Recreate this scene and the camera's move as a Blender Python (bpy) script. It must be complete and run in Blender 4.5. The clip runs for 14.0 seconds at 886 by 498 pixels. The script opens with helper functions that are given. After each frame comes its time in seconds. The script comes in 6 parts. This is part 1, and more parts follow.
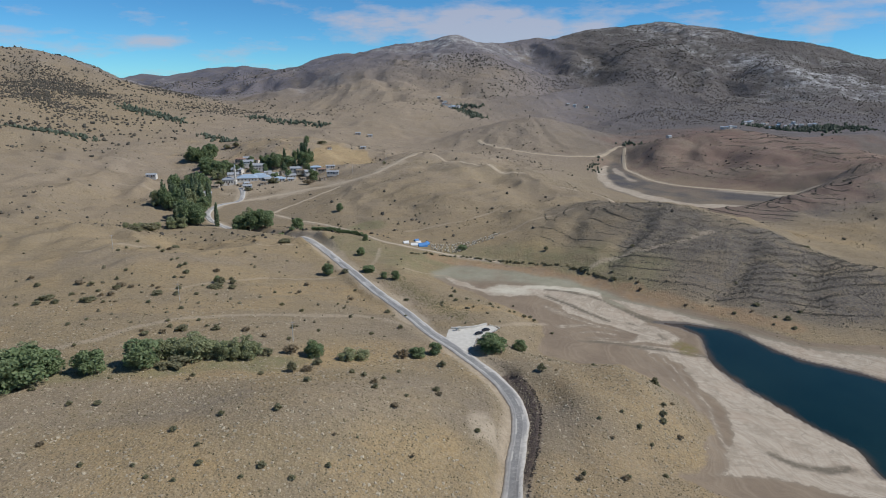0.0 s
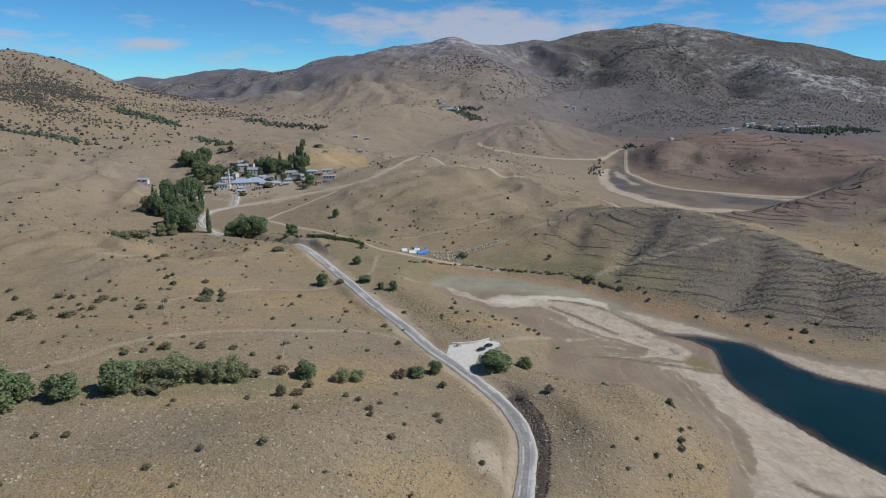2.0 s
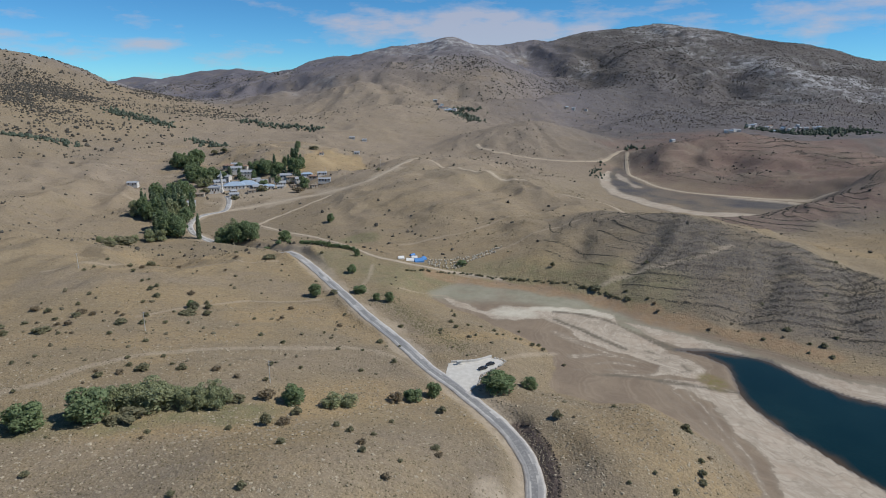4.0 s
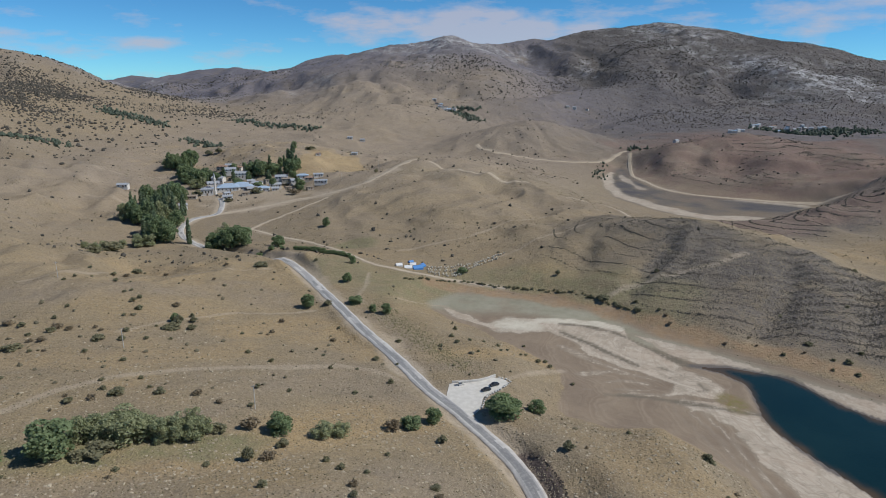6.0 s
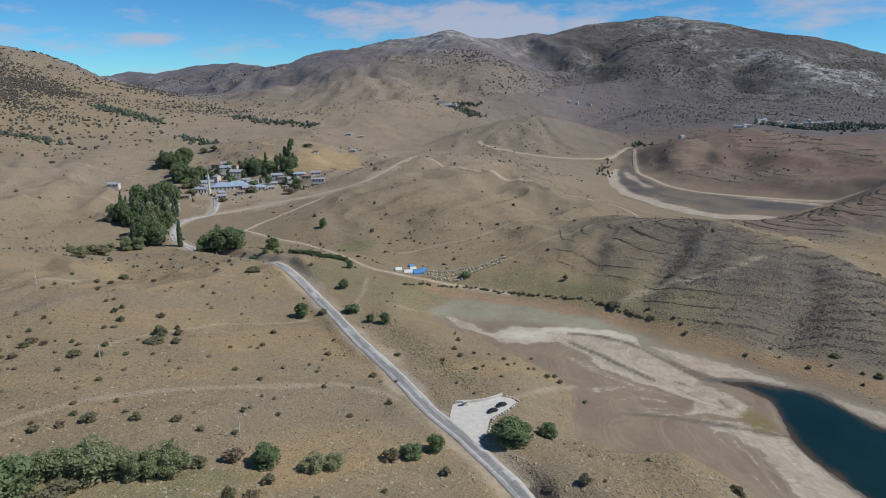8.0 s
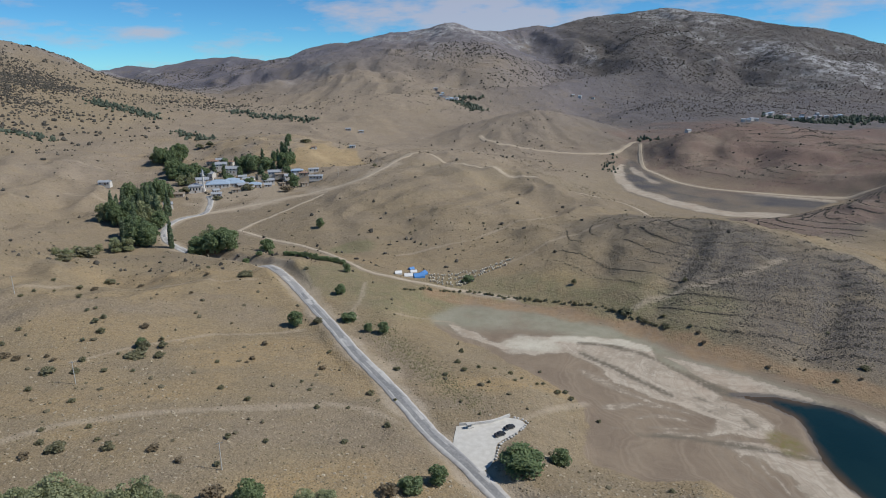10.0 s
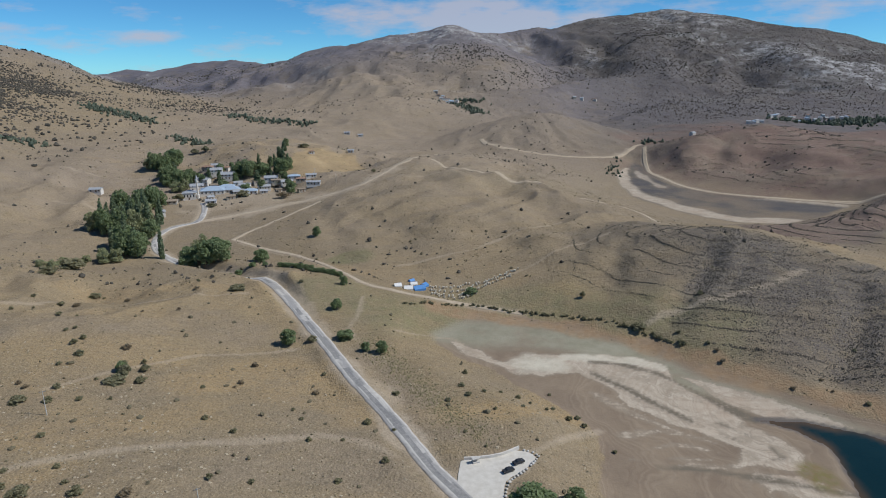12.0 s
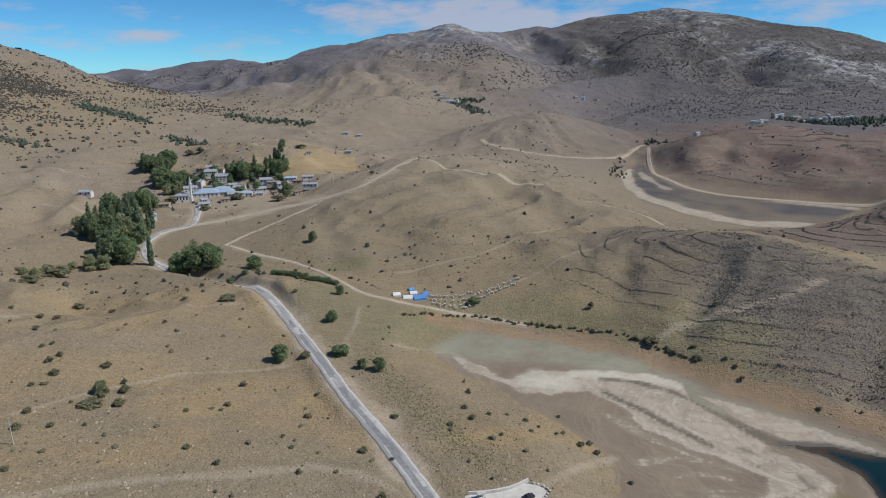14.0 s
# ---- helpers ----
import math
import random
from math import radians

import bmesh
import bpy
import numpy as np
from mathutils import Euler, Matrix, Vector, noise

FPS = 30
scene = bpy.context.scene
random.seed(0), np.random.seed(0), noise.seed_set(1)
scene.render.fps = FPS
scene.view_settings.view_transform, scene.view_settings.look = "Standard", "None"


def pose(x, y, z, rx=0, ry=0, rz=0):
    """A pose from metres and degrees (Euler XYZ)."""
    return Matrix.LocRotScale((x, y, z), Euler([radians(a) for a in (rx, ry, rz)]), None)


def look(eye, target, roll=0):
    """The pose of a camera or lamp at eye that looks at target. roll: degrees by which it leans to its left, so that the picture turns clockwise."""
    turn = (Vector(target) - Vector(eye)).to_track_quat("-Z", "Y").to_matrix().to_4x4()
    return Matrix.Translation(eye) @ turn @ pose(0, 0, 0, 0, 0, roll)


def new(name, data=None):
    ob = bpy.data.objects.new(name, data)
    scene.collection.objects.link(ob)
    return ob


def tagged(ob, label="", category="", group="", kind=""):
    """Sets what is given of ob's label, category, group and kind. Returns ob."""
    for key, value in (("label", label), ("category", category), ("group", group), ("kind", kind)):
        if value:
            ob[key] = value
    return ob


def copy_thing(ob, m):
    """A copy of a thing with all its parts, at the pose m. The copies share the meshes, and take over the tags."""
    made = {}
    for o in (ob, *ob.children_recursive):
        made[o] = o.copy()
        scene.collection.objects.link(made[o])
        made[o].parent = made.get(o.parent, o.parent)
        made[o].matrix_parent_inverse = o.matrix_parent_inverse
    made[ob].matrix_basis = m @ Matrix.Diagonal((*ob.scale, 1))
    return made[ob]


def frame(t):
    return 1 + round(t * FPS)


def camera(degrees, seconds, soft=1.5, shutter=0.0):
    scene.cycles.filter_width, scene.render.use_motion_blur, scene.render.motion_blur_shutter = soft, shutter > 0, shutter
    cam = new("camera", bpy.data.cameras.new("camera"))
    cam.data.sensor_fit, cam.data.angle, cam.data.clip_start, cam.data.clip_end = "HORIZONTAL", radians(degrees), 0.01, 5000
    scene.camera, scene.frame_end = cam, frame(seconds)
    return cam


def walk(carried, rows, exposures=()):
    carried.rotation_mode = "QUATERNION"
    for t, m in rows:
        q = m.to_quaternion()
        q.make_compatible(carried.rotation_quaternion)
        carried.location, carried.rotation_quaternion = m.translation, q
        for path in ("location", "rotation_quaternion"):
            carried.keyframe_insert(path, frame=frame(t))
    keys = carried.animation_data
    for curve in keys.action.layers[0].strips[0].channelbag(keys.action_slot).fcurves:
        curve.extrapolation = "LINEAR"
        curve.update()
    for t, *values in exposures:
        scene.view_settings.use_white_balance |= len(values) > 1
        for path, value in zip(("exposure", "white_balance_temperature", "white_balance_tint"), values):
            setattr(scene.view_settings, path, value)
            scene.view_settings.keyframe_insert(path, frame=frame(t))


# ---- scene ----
cam = camera(70.0, 14.0, 1.0)
EYE = 126.5  # height of the first eye over the water
# seconds, x, y, z from the first eye, yaw, pitch, roll
ROWS = [
    (0.0, 0.00, 0.00, -0.00, 0.00, -15.30, -0.19),
    (0.5, -0.25, 3.91, -0.19, -0.05, -15.24, -0.16),
    (1.0, -0.45, 7.89, -0.34, -0.09, -15.19, -0.12),
    (1.5, -0.59, 12.02, -0.43, -0.14, -15.14, -0.10),
    (2.0, -0.70, 16.29, -0.45, -0.17, -15.10, -0.10),
    (2.5, -0.81, 20.66, -0.41, -0.21, -15.07, -0.14),
    (3.0, -0.90, 25.07, -0.35, -0.27, -15.08, -0.14),
    (5.5, -1.37, 48.10, -0.36, -0.44, -15.05, -0.15),
    (6.0, -1.49, 52.92, -0.42, -0.44, -15.15, -0.18),
    (6.5, -1.63, 57.74, -0.47, -0.45, -15.23, -0.18),
    (7.0, -1.75, 62.55, -0.53, -0.46, -15.31, -0.12),
    (7.5, -1.87, 67.35, -0.59, -0.44, -15.42, -0.06),
    (8.0, -1.98, 72.16, -0.65, -0.44, -15.56, -0.01),
    (10.5, -2.21, 95.53, -0.78, -0.34, -16.16, 0.19),
    (11.0, -2.32, 99.93, -0.80, -0.35, -16.08, 0.25),
    (11.5, -2.44, 104.28, -0.81, -0.35, -15.97, 0.32),
    (12.0, -2.57, 108.56, -0.85, -0.37, -15.91, 0.38),
    (12.5, -2.71, 112.75, -0.89, -0.39, -15.89, 0.38),
    (13.0, -2.87, 116.90, -0.95, -0.40, -15.89, 0.36),
    (13.5, -3.07, 121.07, -1.02, -0.41, -15.91, 0.38),
    (14.0, -3.28, 125.26, -1.12, -0.42, -15.97, 0.37),
]
walk(cam, [(t, pose(x, y, EYE + z, 90 + pitch, roll, yaw)) for t, x, y, z, yaw, pitch, roll in ROWS])

# ---- daylight ----
SUN_ELEVATION, SUN_AZIMUTH = 48.0, 96.0  # degrees; azimuth clockwise from +y
world = bpy.data.worlds.new("daylight")
scene.world = world
world.use_nodes = True
wn, wl = world.node_tree.nodes, world.node_tree.links
wn.clear()
sky = wn.new("ShaderNodeTexSky")
sky.sky_type = "NISHITA"
sky.sun_disc = False
sky.sun_elevation, sky.sun_rotation = radians(SUN_ELEVATION), radians(SUN_AZIMUTH)
sky.altitude, sky.air_density, sky.dust_density, sky.ozone_density = 2500, 0.75, 0.0, 3.5
sky_light = wn.new("ShaderNodeBackground")
sky_light.inputs["Strength"].default_value = 0.092
sky_out = wn.new("ShaderNodeOutputWorld")
# broken low cloud, stretched along the horizon
place = wn.new("ShaderNodeTexCoord")
flat = wn.new("ShaderNodeMapping")
flat.inputs["Location"].default_value = (0.35, 0.2, 0.1)
flat.inputs["Scale"].default_value = (1.0, 1.0, 3.6)
clump = wn.new("ShaderNodeTexNoise")
clump.inputs["Scale"].default_value, clump.inputs["Detail"].default_value, clump.inputs["Roughness"].default_value = 11.0, 7.0, 0.6
cover = wn.new("ShaderNodeMapRange")
cover.inputs["From Min"].default_value, cover.inputs["From Max"].default_value = 0.55, 0.80
cover.inputs["To Max"].default_value = 0.72
cloud = wn.new("ShaderNodeMix")
cloud.data_type = "RGBA"
cloud.inputs[7].default_value = (5.3, 5.2, 6.0, 1)
wl.new(place.outputs["Generated"], flat.inputs["Vector"])
wl.new(flat.outputs[0], clump.inputs["Vector"])
bank = clump.outputs[0]
for cx, cz, wide, tall, much in ((0.05, 0.070, 0.32, 0.044, 0.38), (-0.40, 0.045, 0.07, 0.014, 0.24), (0.50, 0.085, 0.18, 0.035, 0.22), (-0.54, 0.054, 0.12, 0.010, 0.18)):
    # a bank of cloud low in the sky, about a direction
    off = wn.new("ShaderNodeVectorMath")
    off.operation = "SUBTRACT"
    off.inputs[1].default_value = (cx, 0, cz)
    wl.new(place.outputs["Generated"], off.inputs[0])
    size = wn.new("ShaderNodeVectorMath")
    size.operation = "MULTIPLY"
    size.inputs[1].default_value = (1 / wide, 0, 1 / tall)
    wl.new(off.outputs[0], size.inputs[0])
    reach = wn.new("ShaderNodeVectorMath")
    reach.operation = "LENGTH"
    wl.new(size.outputs[0], reach.inputs[0])
    more = wn.new("ShaderNodeMapRange")
    more.interpolation_type = "SMOOTHSTEP"
    more.inputs["From Min"].default_value, more.inputs["From Max"].default_value = 1.0, 0.1
    more.inputs["To Max"].default_value = much
    wl.new(reach.outputs["Value"], more.inputs["Value"])
    total = wn.new("ShaderNodeMath")
    wl.new(bank, total.inputs[0])
    wl.new(more.outputs[0], total.inputs[1])
    bank = total.outputs[0]
wl.new(bank, cover.inputs["Value"])
wl.new(cover.outputs[0], cloud.inputs[0])
clear = wn.new("ShaderNodeMix")
clear.data_type, clear.blend_type = "RGBA", "MULTIPLY"
clear.inputs[0].default_value = 1.0
clear.inputs[7].default_value = (0.46, 0.95, 1.16, 1)  # the deep blue of dry mountain air
wl.new(sky.outputs[0], clear.inputs[6])
wl.new(clear.outputs[2], cloud.inputs[6])
wl.new(cloud.outputs[2], sky_light.inputs["Color"])
wl.new(sky_light.outputs[0], sky_out.inputs["Surface"])

sun = new("sun", bpy.data.lights.new("sun", "SUN"))
sun.data.energy, sun.data.angle, sun.data.color = 3.9, radians(0.53), (0.98, 0.96, 0.92)
az, el = radians(SUN_AZIMUTH), radians(SUN_ELEVATION)
sun.matrix_world = look((0, 0, 400), (-math.sin(az) * math.cos(el), -math.cos(az) * math.cos(el), 400 - math.sin(el)))

# ---- materials ----
class Nodes:
    """A short way to write a node material."""

    def __init__(self, name, rough=0.9, spec=0.3):
        self.mat = bpy.data.materials.new(name)
        self.mat.use_nodes = True
        self.tree = self.mat.node_tree
        self.bsdf = self.tree.nodes["Principled BSDF"]
        self.out = self.tree.nodes["Material Output"]
        self.bsdf.inputs["Roughness"].default_value = rough
        self.bsdf.inputs["Specular IOR Level"].default_value = spec
        self.place = self.add("ShaderNodeNewGeometry").outputs["Position"]

    def add(self, kind, **values):
        n = self.tree.nodes.new(kind)
        for key, value in values.items():
            n.inputs[key].default_value = value
        return n

    def link(self, a, b):
        self.tree.links.new(a, b)

    def noise(self, scale, detail=4.0, rough=0.55, low=0.35, high=0.65, vector=None):
        n = self.add("ShaderNodeTexNoise", Scale=scale, Detail=detail, Roughness=rough)
        self.link(vector or self.place, n.inputs["Vector"])
        return self.span(n.outputs[0], low, high)

    def cells(self, scale, low, high, vector=None):
        n = self.add("ShaderNodeTexVoronoi", Scale=scale)
        self.link(vector or self.place, n.inputs["Vector"])
        return self.span(n.outputs["Distance"], low, high)

    def span(self, value, low, high):
        n = self.add("ShaderNodeMapRange")
        n.inputs["From Min"].default_value, n.inputs["From Max"].default_value = low, high
        self.link(value, n.inputs["Value"])
        return n.outputs[0]

    def math(self, op, a, b):
        n = self.tree.nodes.new("ShaderNodeMath")
        n.operation = op
        for k, v in enumerate((a, b)):
            if isinstance(v, (int, float)):
                n.inputs[k].default_value = v
            else:
                self.link(v, n.inputs[k])
        return n.outputs[0]

    def attr(self, name):
        n = self.tree.nodes.new("ShaderNodeAttribute")
        n.attribute_name = name
        return n.outputs["Fac"]

    def mix(self, fac, a, b):
        n = self.tree.nodes.new("ShaderNodeMix")
        n.data_type = "RGBA"
        if isinstance(fac, (int, float)):
            n.inputs[0].default_value = fac
        else:
            self.link(fac, n.inputs[0])
        for k, v in ((6, a), (7, b)):
            if isinstance(v, tuple):
                n.inputs[k].default_value = (*v, 1)
            else:
                self.link(v, n.inputs[k])
        return n.outputs[2]

    def color(self, c):
        if isinstance(c, tuple):
            self.bsdf.inputs["Base Color"].default_value = (*c, 1)
        else:
            self.link(c, self.bsdf.inputs["Base Color"])
        return self

    def bump(self, height, strength, distance):
        n = self.add("ShaderNodeBump", Strength=strength, Distance=distance)
        self.link(height, n.inputs["Height"])
        self.link(n.outputs[0], self.bsdf.inputs["Normal"])
        return self


def land_material():
    n = Nodes("dry_land", 0.95, 0.15)
    broad, patch, fine = n.noise(0.011, 4), n.noise(0.07, 5, 0.6), n.noise(0.9, 4, 0.65)
    c = n.mix(broad, (0.268, 0.200, 0.112), (0.232, 0.176, 0.104))
    c = n.mix(n.math("MULTIPLY", patch, 0.6), c, (0.305, 0.232, 0.130))
    flow = n.add("ShaderNodeMapping")
    flow.vector_type = "TEXTURE"
    flow.inputs["Rotation"].default_value, flow.inputs["Scale"].default_value = (0, 0, radians(12)), (34, 7, 9)
    n.link(n.place, flow.inputs["Vector"])
    c = n.mix(n.math("MULTIPLY", n.noise(1.0, 6, 0.6, 0.45, 0.7, flow.outputs[0]), 0.5), c, (0.345, 0.262, 0.150))
    c = n.mix(n.math("MULTIPLY", n.noise(0.7, 6, 0.65, 0.5, 0.72, flow.outputs[0]), 0.5), c, (0.172, 0.140, 0.100))
    c = n.mix(n.math("MULTIPLY", n.noise(0.024, 5, 0.6, 0.45, 0.65), 0.5), c, (0.205, 0.170, 0.128))
    # bare stony ground, paler far plain, bluish-purple haze painted on the uplands, golden grass
    c = n.mix(n.math("MULTIPLY", n.attr("stony"), n.noise(0.09, 6, 0.68, 0.25, 0.6)), c, n.mix(n.noise(0.35, 5, 0.7), (0.205, 0.162, 0.115), (0.285, 0.228, 0.162)))
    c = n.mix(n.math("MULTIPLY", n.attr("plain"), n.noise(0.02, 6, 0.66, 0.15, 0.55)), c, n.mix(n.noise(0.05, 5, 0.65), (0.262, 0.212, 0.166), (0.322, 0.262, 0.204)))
    c = n.mix(n.math("MULTIPLY", n.attr("upland_haze"), n.noise(0.012, 6, 0.65, 0.1, 0.5)), c, n.mix(n.noise(0.006, 5), (0.140, 0.140, 0.176), (0.172, 0.160, 0.180)))
    c = n.mix(n.math("MULTIPLY", n.attr("ochre"), n.noise(0.12, 5, 0.65, 0.2, 0.6)), c, n.mix(n.noise(0.5, 4), (0.330, 0.225, 0.105), (0.390, 0.280, 0.145)))
    # dark scrub; its mask also carries the shade painted on gully banks
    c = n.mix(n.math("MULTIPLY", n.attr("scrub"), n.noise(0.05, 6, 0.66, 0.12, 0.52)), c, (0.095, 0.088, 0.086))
    c = n.mix(n.math("MULTIPLY", n.attr("red"), n.noise(0.03, 5, 0.62, 0.2, 0.55)), c, n.mix(n.noise(0.012, 4), (0.152, 0.094, 0.088), (0.190, 0.130, 0.112)))
    c = n.mix(n.math("MULTIPLY", n.attr("green"), n.noise(0.1, 5, 0.62, 0.2, 0.6)), c, (0.175, 0.168, 0.082))
    c = n.mix(n.attr("straw"), c, n.mix(n.noise(0.06, 3), (0.43, 0.315, 0.165), (0.33, 0.235, 0.125)))
    # tufts and bare spots, the pale ones fading out under the painted haze
    haze_free = n.math("SUBTRACT", 1.0, n.math("MULTIPLY", n.attr("upland_haze"), 0.8))
    c = n.mix(n.math("MULTIPLY", n.noise(0.55, 4, 0.7, 0.52, 0.68), 0.62), c, (0.120, 0.097, 0.068))
    c = n.mix(n.math("MULTIPLY", n.math("MULTIPLY", n.noise(0.33, 5, 0.7, 0.55, 0.75), 0.5), haze_free), c, (0.39, 0.315, 0.205))
    # gravelly grain
    c = n.mix(n.math("MULTIPLY", n.noise(1.3, 6, 0.8, 0.5, 0.66), 0.65), c, (0.112, 0.088, 0.058))
    c = n.mix(n.math("MULTIPLY", n.math("MULTIPLY", n.noise(1.9, 5, 0.8, 0.54, 0.64), 0.65), haze_free), c, (0.45, 0.37, 0.245))
    c = n.mix(n.math("MULTIPLY", n.math("MULTIPLY", fine, 0.25), haze_free), c, (0.33, 0.266, 0.19))
    # limestone crags
    crag = n.math("MULTIPLY", n.attr("rock"), n.noise(0.035, 6, 0.7, 0.42, 0.6))
    c = n.mix(crag, c, n.mix(n.noise(0.09, 5, 0.7), (0.21, 0.205, 0.20), (0.50, 0.49, 0.48)))
    # what the reservoir left bare
    mud = n.mix(n.noise(0.05, 4), (0.245, 0.190, 0.136), (0.200, 0.153, 0.112))
    level = n.add("ShaderNodeSeparateXYZ")
    n.link(n.place, level.inputs[0])
    ring = n.add("ShaderNodeCombineXYZ")
    n.link(n.math("ADD", n.math("MULTIPLY", level.outputs["Z"], 2.2), n.math("MULTIPLY", n.noise(0.03, 3), 1.5)), ring.inputs["X"])
    mud = n.mix(n.math("MULTIPLY", n.noise(1.5, 3, 0.7, 0.45, 0.6, ring.outputs[0]), 0.45), mud, (0.310, 0.250, 0.182))
    mud = n.mix(n.math("MULTIPLY", n.noise(0.25, 5, 0.7, 0.5, 0.7), 0.3), mud, (0.15, 0.115, 0.09))
    ragged = n.noise(0.35, 5, 0.7, 0.2, 0.8)

    def edge(name, amount=0.5):
        """A mask whose border is broken up at the scale of the soil."""
        return n.span(n.math("ADD", n.attr(name), n.math("MULTIPLY", n.math("SUBTRACT", ragged, 0.5), amount)), 0.38, 0.62)

    c = n.mix(edge("mud"), c, mud)
    c = n.mix(n.math("MULTIPLY", n.attr("silt"), n.noise(0.06, 4, 0.6, 0.1, 0.5)), c, n.mix(n.noise(0.1, 5, 0.65), (0.235, 0.222, 0.160), (0.305, 0.285, 0.215)))
    c = n.mix(n.math("MULTIPLY", n.attr("rust"), n.noise(0.15, 5, 0.65, 0.2, 0.6)), c, n.mix(n.noise(0.4, 4), (0.270, 0.182, 0.108), (0.315, 0.225, 0.140)))
    streak = n.add("ShaderNodeMapping")
    streak.vector_type = "TEXTURE"
    streak.inputs["Rotation"].default_value, streak.inputs["Scale"].default_value = (0, 0, radians(-36)), (16, 2.6, 3)
    bent = n.add("ShaderNodeTexNoise", Scale=0.05, Detail=2.0)
    n.link(n.place, bent.inputs["Vector"])
    drift = n.add("ShaderNodeVectorMath")
    drift.operation = "MULTIPLY_ADD"
    n.link(bent.outputs["Color"], drift.inputs[0])
    drift.inputs[1].default_value = (34, 34, 0)
    n.link(n.place, drift.inputs[2])
    n.link(drift.outputs[0], streak.inputs["Vector"])
    pale = n.mix(n.noise(0.8, 6, 0.65, 0.4, 0.68, streak.outputs[0]), (0.490, 0.422, 0.338), (0.385, 0.325, 0.252))
    thread = n.noise(0.45, 4, 0.6, 0.49, 0.5, streak.outputs[0])
    thread = n.math("MULTIPLY", thread, n.noise(0.45, 4, 0.6, 0.515, 0.505, streak.outputs[0]))
    pale = n.mix(n.math("MULTIPLY", thread, 0.6), pale, (0.24, 0.21, 0.165))
    pale = n.mix(n.math("MULTIPLY", n.noise(0.14, 6, 0.75, 0.5, 0.6), 0.7), pale, (0.30, 0.255, 0.195))
    shore = n.add("ShaderNodeCombineXYZ")
    n.link(n.math("ADD", n.math("MULTIPLY", n.attr("shore"), 40.0), n.math("MULTIPLY", n.noise(0.035, 4, 0.6, 0.0, 1.0), 5.0)), shore.inputs["X"])
    pale = n.mix(n.math("MULTIPLY", n.noise(1.0, 5, 0.7, 0.46, 0.64, shore.outputs[0]), 0.6), pale, (0.315, 0.250, 0.190))
    pale = n.mix(n.math("MULTIPLY", n.noise(0.045, 4, 0.6, 0.5, 0.7), 0.45), pale, (0.40, 0.300, 0.220))
    c = n.mix(n.math("MULTIPLY", n.span(n.attr("sand"), 0.02, 0.5), 0.6), c, (0.275, 0.232, 0.178))
    c = n.mix(n.math("MULTIPLY", edge("sand", 0.9), 0.9), c, pale)
    c = n.mix(n.math("MULTIPLY", n.attr("salt"), n.noise(0.12, 5, 0.65, 0.15, 0.6)), c, (0.56, 0.52, 0.42))
    c = n.mix(n.math("MULTIPLY", n.attr("creek"), n.noise(0.4, 4, 0.7, 0.2, 0.5)), c, (0.155, 0.132, 0.100))
    c = n.mix(n.math("MULTIPLY", n.attr("marsh"), n.noise(0.3, 5, 0.7, 0.2, 0.6)), c, n.mix(n.noise(0.5, 3), (0.20, 0.145, 0.075), (0.175, 0.155, 0.065)))
    c = n.mix(n.attr("wet"), c, n.mix(n.noise(0.04, 3), (0.085, 0.082, 0.085), (0.115, 0.105, 0.10)))
    dust = n.mix(n.noise(0.4, 4, 0.65), (0.44, 0.365, 0.275), (0.34, 0.28, 0.205))
    c = n.mix(n.attr("dust"), c, dust)
    c = n.mix(n.attr("soil"), c, n.mix(n.noise(0.8, 4), (0.165, 0.125, 0.102), (0.120, 0.092, 0.076)))
    n.color(c)
    lumps = n.math("ADD", n.math("MULTIPLY", n.noise(0.5, 5, 0.65, 0.2, 0.8), 1.0), n.math("MULTIPLY", n.cells(1.3, 0.0, 0.7), 0.35))
    lumps = n.math("MULTIPLY", lumps, n.math("SUBTRACT", 0.5, n.math("MULTIPLY", n.math("MAXIMUM", n.attr("sand"), n.attr("mud")), 0.40)))
    gullies = n.math("MULTIPLY", n.math("ADD", n.noise(0.03, 6, 0.62, 0.2, 0.8), n.noise(0.11, 5, 0.65, 0.0, 2.0)), n.math("MULTIPLY", n.attr("upland_haze"), 3.0))
    n.bump(n.math("ADD", lumps, gullies), 0.85, 1.0)
    return n.mat


